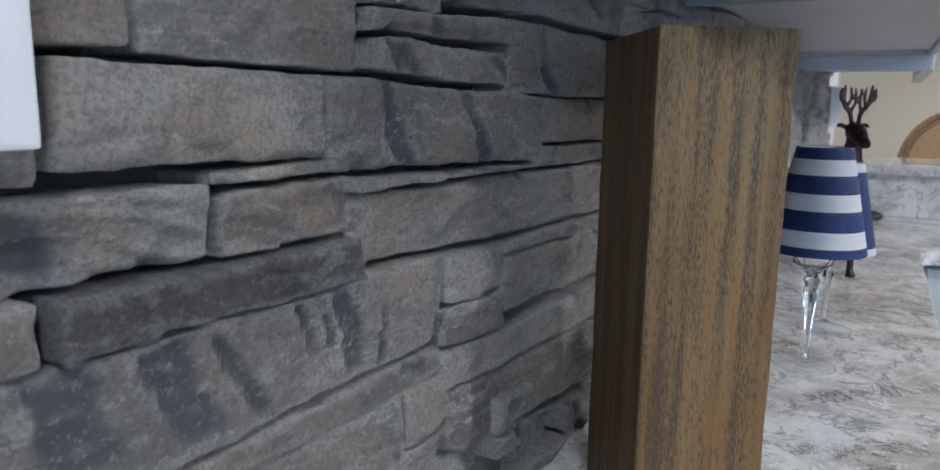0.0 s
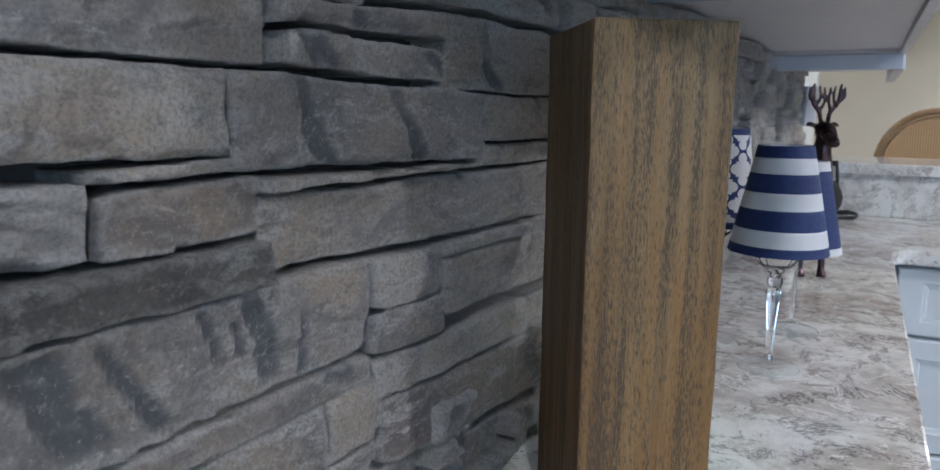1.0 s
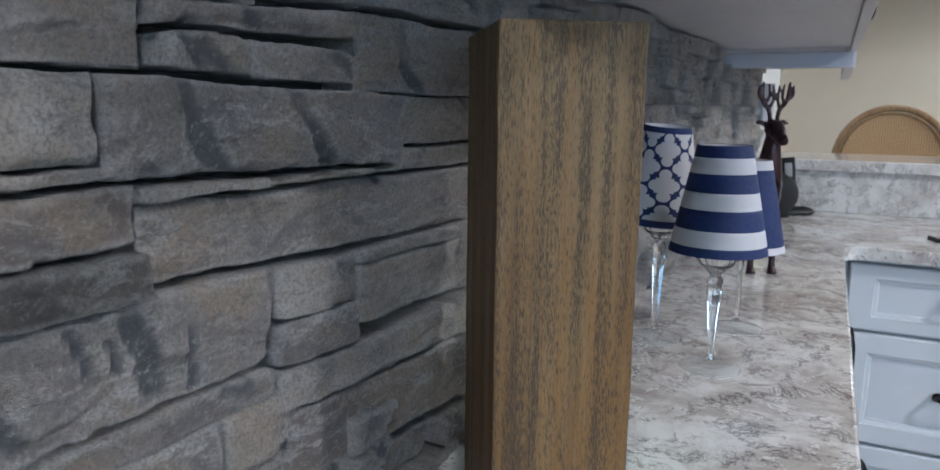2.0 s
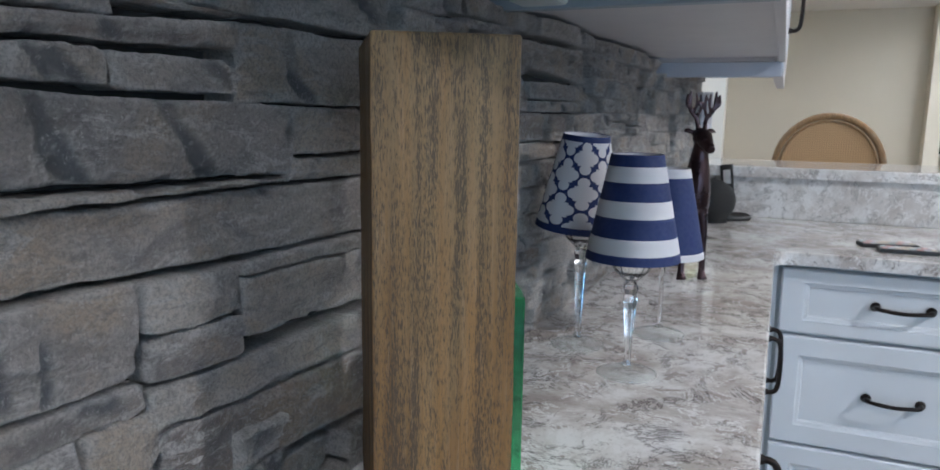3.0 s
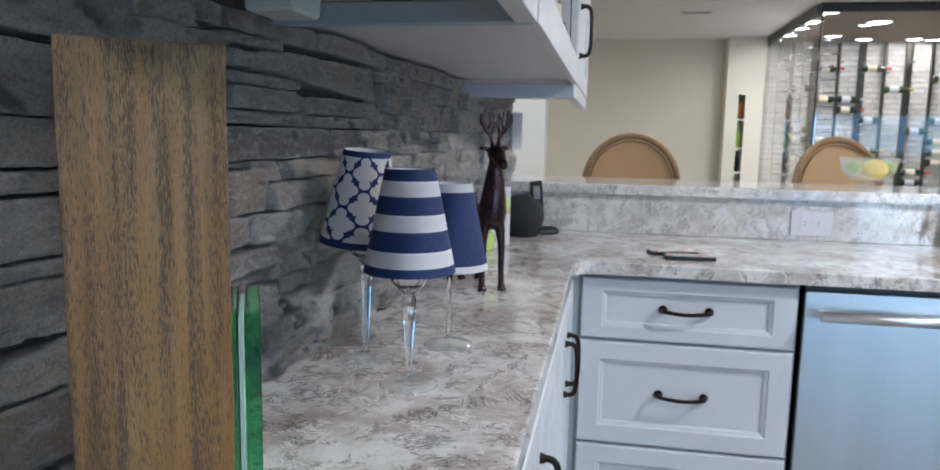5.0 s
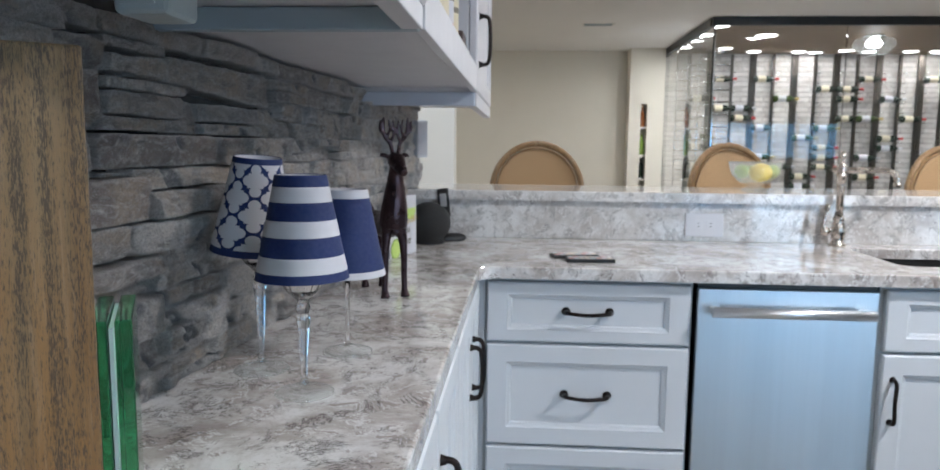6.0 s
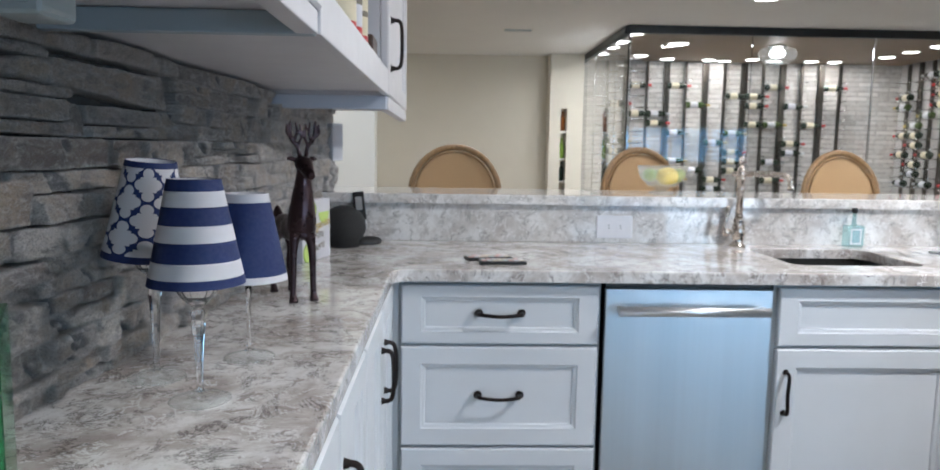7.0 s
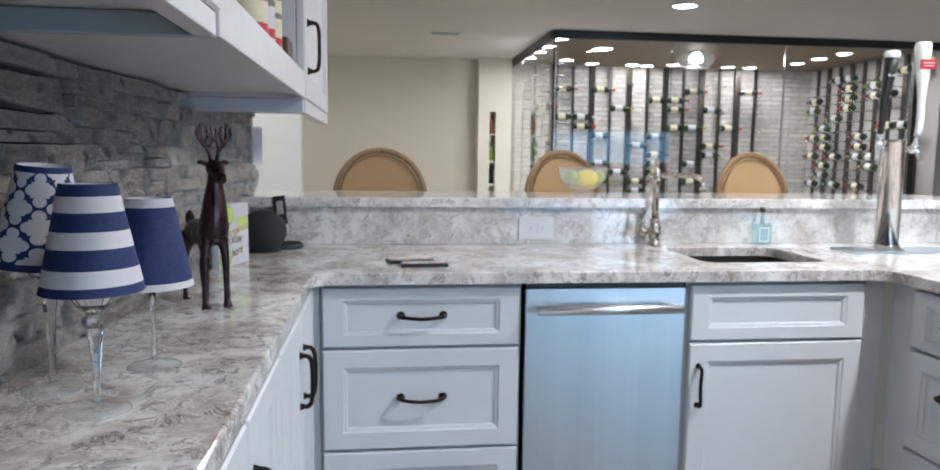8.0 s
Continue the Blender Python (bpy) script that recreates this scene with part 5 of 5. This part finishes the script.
def stone(y0, y1, z0, z1, proud, fine, material=None, relief=1.0, lean=(0, 0), marks=()):
    """One split-face stone; local x is its depth, proud the face's standing out, lean the rise of its bed and top along it."""
    g = 0.0007
    y0, y1, z0, z1 = y0 + g + 0.0007, y1 - g - 0.0007, z0 + g, z1 - g
    step = 0.0032 if fine else 0.009
    h_, w_ = z1 - z0, y1 - y0
    mu = max(4, min(124, int(w_ / step)))
    mv = max(3, min(20, int(h_ / (step * 0.8))))
    rim_w = 0.0014

    def spread(n, size):
        a = rim_w / size
        return [0.0, a] + [a + (1 - 2 * a) * k_ / n for k_ in range(1, n)] + [1 - a, 1.0]
    us, vs = spread(mu, w_), spread(mv, h_)
    ny, nz = len(us) - 1, len(vs) - 1
    seed = Vector((y0 * 13.7, z0 * 31.1, proud * 97))
    tilt, skew = rng.uniform(-0.025, 0.025), rng.uniform(-0.07, 0.07) * (1 if fine else 2)
    # a few cleavage planes make the hewn facets
    planes = [(rng.uniform(y0, y1), rng.uniform(z0, z1), rng.gauss(0, 0.07), rng.gauss(0, 0.13), rng.uniform(0.001, 0.0045)) for _ in range(3 + int(w_ / 0.05))]
    shy = [rng.uniform(0.0, 0.35) * h_ * (rng.random() < 0.45) for _ in range(4)]
    verts, faces, chips = [], [], []
    for j in range(nz + 1):
        for i in range(ny + 1):
            u, v = us[i], vs[j]
            # corners knocked off here and there
            cut_ = sum(c_ * max(0.0, 1 - (u if k_ < 2 else 1 - u) * w_ / 0.014) ** 2 * (v if k_ % 2 else v - 1) for k_, c_ in enumerate(shy))
            yy = y0 + u * w_
            zz = z0 + v * h_ + lean[0] * (1 - v) * u + lean[1] * v * u - cut_ * 0.6
            p = Vector((yy, zz, 0)) + seed
            e = min(min(u, 1 - u) * w_, min(v, 1 - v) * h_)
            chip = abs(noise.noise(p * 60 + Vector((9, 2, 4))))
            round_ = 0.0026 * (0.4 + chip) if e < 0.0004 else 0.0004 * max(0.0, 1 - e / 0.004)
            round_ += 0.008 * max(0.0, chip - 0.24) * max(0.0, 1 - e / 0.007)
            d = min(sy * (yy - py) + sz * (zz - pz) + dd for py, pz, sy, sz, dd in planes)
            d = 0.7 * max(-0.0045, min(0.0025, d))
            d += 0.0036 * noise.noise(p * 16) + 0.0034 * abs(noise.noise(Vector((p.x * 26, p.y * 70, 1.7)))) + 0.0014 * noise.noise(p * 75) + 0.0009 * noise.noise(p * 190)
            d += 0.0022 * math.floor(2.2 * noise.noise(Vector((p.x * 9 + p.y * 6, p.y * 30, 3.3))))
            f_ = flakes(yy, zz, marks) if marks else max(0.0, min(1.0, 9 * (noise.noise(Vector((p.x * 26 + p.y * 20, p.y * 22, 5.5))) - 0.46)))
            x = proud - round_ + relief * (d - 0.0034 * f_) + tilt * (yy - (y0 + y1) / 2) + skew * (zz - (z0 + z1) / 2)
            wob = 0.0016 * noise.noise(Vector((yy * 24, v * 3, seed.x))) + 0.0009 * noise.noise(Vector((yy * 95, v * 8, seed.x)))
            wob2 = 0.0022 * noise.noise(Vector((zz * 60, u * 5, seed.y)))
            verts.append((max(x, -0.02), yy + wob2, zz + wob))
            chips.append(0.95 * f_)
    for j in range(nz):
        for i in range(ny):
            a = j * (ny + 1) + i
            faces.append((a, a + 1, a + ny + 2, a + ny + 1))
    rim = [i for i in range(ny + 1)] + [j * (ny + 1) + ny for j in range(1, nz + 1)] + [nz * (ny + 1) + i for i in range(ny - 1, -1, -1)] + [j * (ny + 1) for j in range(nz - 1, 0, -1)]
    base = len(verts)
    for k in rim:
        verts.append((-0.032, verts[k][1], verts[k][2]))
        chips.append(0.0)
    n = len(rim)
    for k in range(n):
        faces.append((rim[(k + 1) % n], rim[k], base + k, base + (k + 1) % n))
    me = bpy.data.meshes.new("stone")
    me.from_pydata(verts, [], faces)
    me.shade_smooth()
    me.attributes.new("chip", "FLOAT", "POINT").data.foreach_set("value", chips)
    me.materials.append(material or STONE)
    ob = new("stone", me)
    ob.parent = wall
    return ob


def course(*stones):
    """A course of stones: ends, bed and top; then, if any, the rise of bed and top along the stone. Those beyond the block are rougher."""
    for y0, y1, z0, z1, *lean in stones:
        far = y0 > 0.44
        stone(y0, y1, z0, z1, 0.010 + rng.uniform(-0.0035, 0.0035) * (2.2 if far else 1), True, None, (1.0 if z1 - z0 > 0.03 else 0.7) * (1.6 if far else 1), lean or (0, 0))


# the courses near the timber block, from the top down
course((-0.36, -0.152, 1.252, 1.303), (-0.150, -0.011, 1.2505, 1.303), (-0.009, 0.161, 1.2735, 1.286, 0.004, 0.011), (-0.009, 0.060, 1.288, 1.303), (-0.004, 0.057, 1.2505, 1.2725), (0.058, 0.156, 1.2485, 1.271), (0.162, 0.445, 1.243, 1.299), (0.063, 0.161, 1.2985, 1.303))
course((-0.36, -0.190, 1.203, 1.2505), (-0.188, -0.039, 1.206, 1.249), (-0.037, 0.217, 1.197, 1.249, -0.006, -0.007), (0.219, 0.445, 1.2035, 1.242), (0.208, 0.445, 1.184, 1.202))
course((-0.119, -0.031, 1.197, 1.205), (-0.34, -0.116, 1.164, 1.199), (-0.114, -0.023, 1.164, 1.195), (-0.022, 0.067, 1.1855, 1.193), (-0.021, 0.445, 1.141, 1.184, -0.010, -0.004), (0.069, 0.205, 1.1855, 1.1905))
stone(-0.192, -0.022, 1.1385, 1.162, 0.017, True, STONE_DARK, 1.2)
course((-0.40, -0.194, 1.137, 1.162), (0.069, 0.151, 1.099, 1.1335), (0.071, 0.154, 1.0655, 1.098), (0.153, 0.445, 1.122, 1.1335, -0.004, 0), (0.155, 0.445, 1.075, 1.121, -0.008, -0.004))
# the large stone with slate-coloured gouges
stone(-0.30, 0.067, 1.0765, 1.1365, 0.011, True, None, 1.0, (0, 0), [(-0.138, 1.110, 0.026, 0.0135, 0.42), (-0.104, 1.106, 0.027, 0.0055, 0.55), (-0.186, 1.114, 0.026, 0.015, 0.3), (-0.058, 1.118, 0.016, 0.0035, 0.3), (-0.041, 1.112, 0.011, 0.0030, 0.2), (-0.024, 1.107, 0.026, 0.0085, 0.35), (0.0065, 1.097, 0.022, 0.0035, 0.15), (-0.245, 1.11, 0.024, 0.012, 0.4)])
course((-0.42, -0.302, 1.078, 1.136), (-0.20, 0.068, 1.057, 1.075, -0.004, -0.002), (0.070, 0.445, 1.036, 1.0635, -0.016, -0.006), (0.021, 0.0755, 1.016, 1.054), (-0.42, -0.202, 1.057, 1.076))
course((0.077, 0.445, 0.985, 1.034, -0.026, -0.018), (-0.11, 0.019, 1.012, 1.055), (-0.30, -0.112, 1.012, 1.055), (-0.42, -0.302, 1.012, 1.055))
# beyond the block, behind the glasses
course((0.447, 0.526, 1.305, 1.336), (0.528, 0.578, 1.305, 1.326), (0.580, 0.641, 1.303, 1.330), (0.643, 0.965, 1.303, 1.334, -0.016, 0.006), (0.528, 0.641, 1.331, 1.345))
course((0.447, 0.508, 1.244, 1.303), (0.514, 0.686, 1.287, 1.301), (0.514, 0.686, 1.259, 1.286), (0.511, 0.684, 1.242, 1.258), (0.688, 0.734, 1.2405, 1.284), (0.736, 0.934, 1.2585, 1.284), (0.736, 0.857, 1.2405, 1.257), (0.859, 0.934, 1.2405, 1.257), (0.936, 1.02, 1.2405, 1.286))
course((0.447, 0.490, 1.198, 1.241), (0.492, 0.779, 1.2005, 1.2395), (0.781, 0.866, 1.1975, 1.2385), (0.868, 1.02, 1.196, 1.239))
course((0.447, 0.555, 1.1915, 1.1975), (0.447, 0.603, 1.138, 1.1905), (0.571, 0.846, 1.172, 1.1995), (0.607, 0.738, 1.137, 1.1705), (0.740, 0.768, 1.135, 1.1705), (0.770, 0.90, 1.136, 1.1705), (0.848, 1.02, 1.172, 1.195), (0.902, 1.02, 1.137, 1.1705))
course((0.447, 0.567, 1.098, 1.1365), (0.569, 0.662, 1.096, 1.135), (0.664, 0.778, 1.095, 1.133), (0.780, 0.90, 1.094, 1.134), (0.902, 1.02, 1.092, 1.135))


def fill(y0, y1, z0, z1, fine, beds, long=0.24):
    """Courses of stones over a patch of wall, between beds of the given heights."""
    z, k_ = z0, 0
    while z < z1 - 0.012:
        h = min(beds[k_ % len(beds)], z1 - z)
        k_ += 1
        if z1 - z - h < 0.014:
            h = z1 - z
        y = y0
        while y < y1 - 0.02:
            w = rng.uniform(0.05, long) * (0.8 if h < 0.03 else 1)
            if y1 - y - w < 0.06:
                w = y1 - y
            proud = rng.uniform(-0.004, 0.020)
            if h > 0.036 and rng.random() < 0.5:
                c_ = rng.uniform(0.3, 0.7) * h
                stone(y, y + w, z, z + c_, proud, fine, None, 1.5)
                m_ = y + w * rng.uniform(0.35, 0.65)
                if w > 0.13 and rng.random() < 0.5:
                    stone(y, m_, z + c_, z + h, rng.uniform(-0.004, 0.020), fine, None, 1.5)
                    stone(m_, y + w, z + c_, z + h, rng.uniform(-0.004, 0.020), fine, None, 1.5)
                else:
                    stone(y, y + w, z + c_, z + h, rng.uniform(-0.004, 0.020), fine, None, 1.5)
            else:
                stone(y, y + w, z, z + h, proud, fine, None, 1.5)
            y += w
        z += h


fill(-0.42, 0.445, 0.915, 1.011, True, (0.046, 0.050))
fill(0.447, 1.02, 0.915, 1.094, True, (0.040, 0.044, 0.048, 0.047))
fill(1.02, 1.45, 0.915, 1.372, True, (0.040, 0.044, 0.048, 0.047, 0.042, 0.060, 0.045, 0.060), 0.20)
fill(1.45, 2.275, 0.915, 1.372, False, (0.040, 0.044, 0.048, 0.047, 0.042, 0.060, 0.045, 0.060), 0.17)
fill(2.275, 2.45, 1.083, 1.372, False, (0.053, 0.060, 0.045, 0.060), 0.17)
fill(0.447, 1.02, 1.346, 1.372, False, (0.026,))
fill(0.70, 1.02, 1.335, 1.346, False, (0.011,))
fill(-0.90, 0.445, 1.304, 1.46, False, (0.052, 0.05))
fill(-0.90, -0.42, 0.915, 1.304, False, (0.05, 0.046, 0.06))
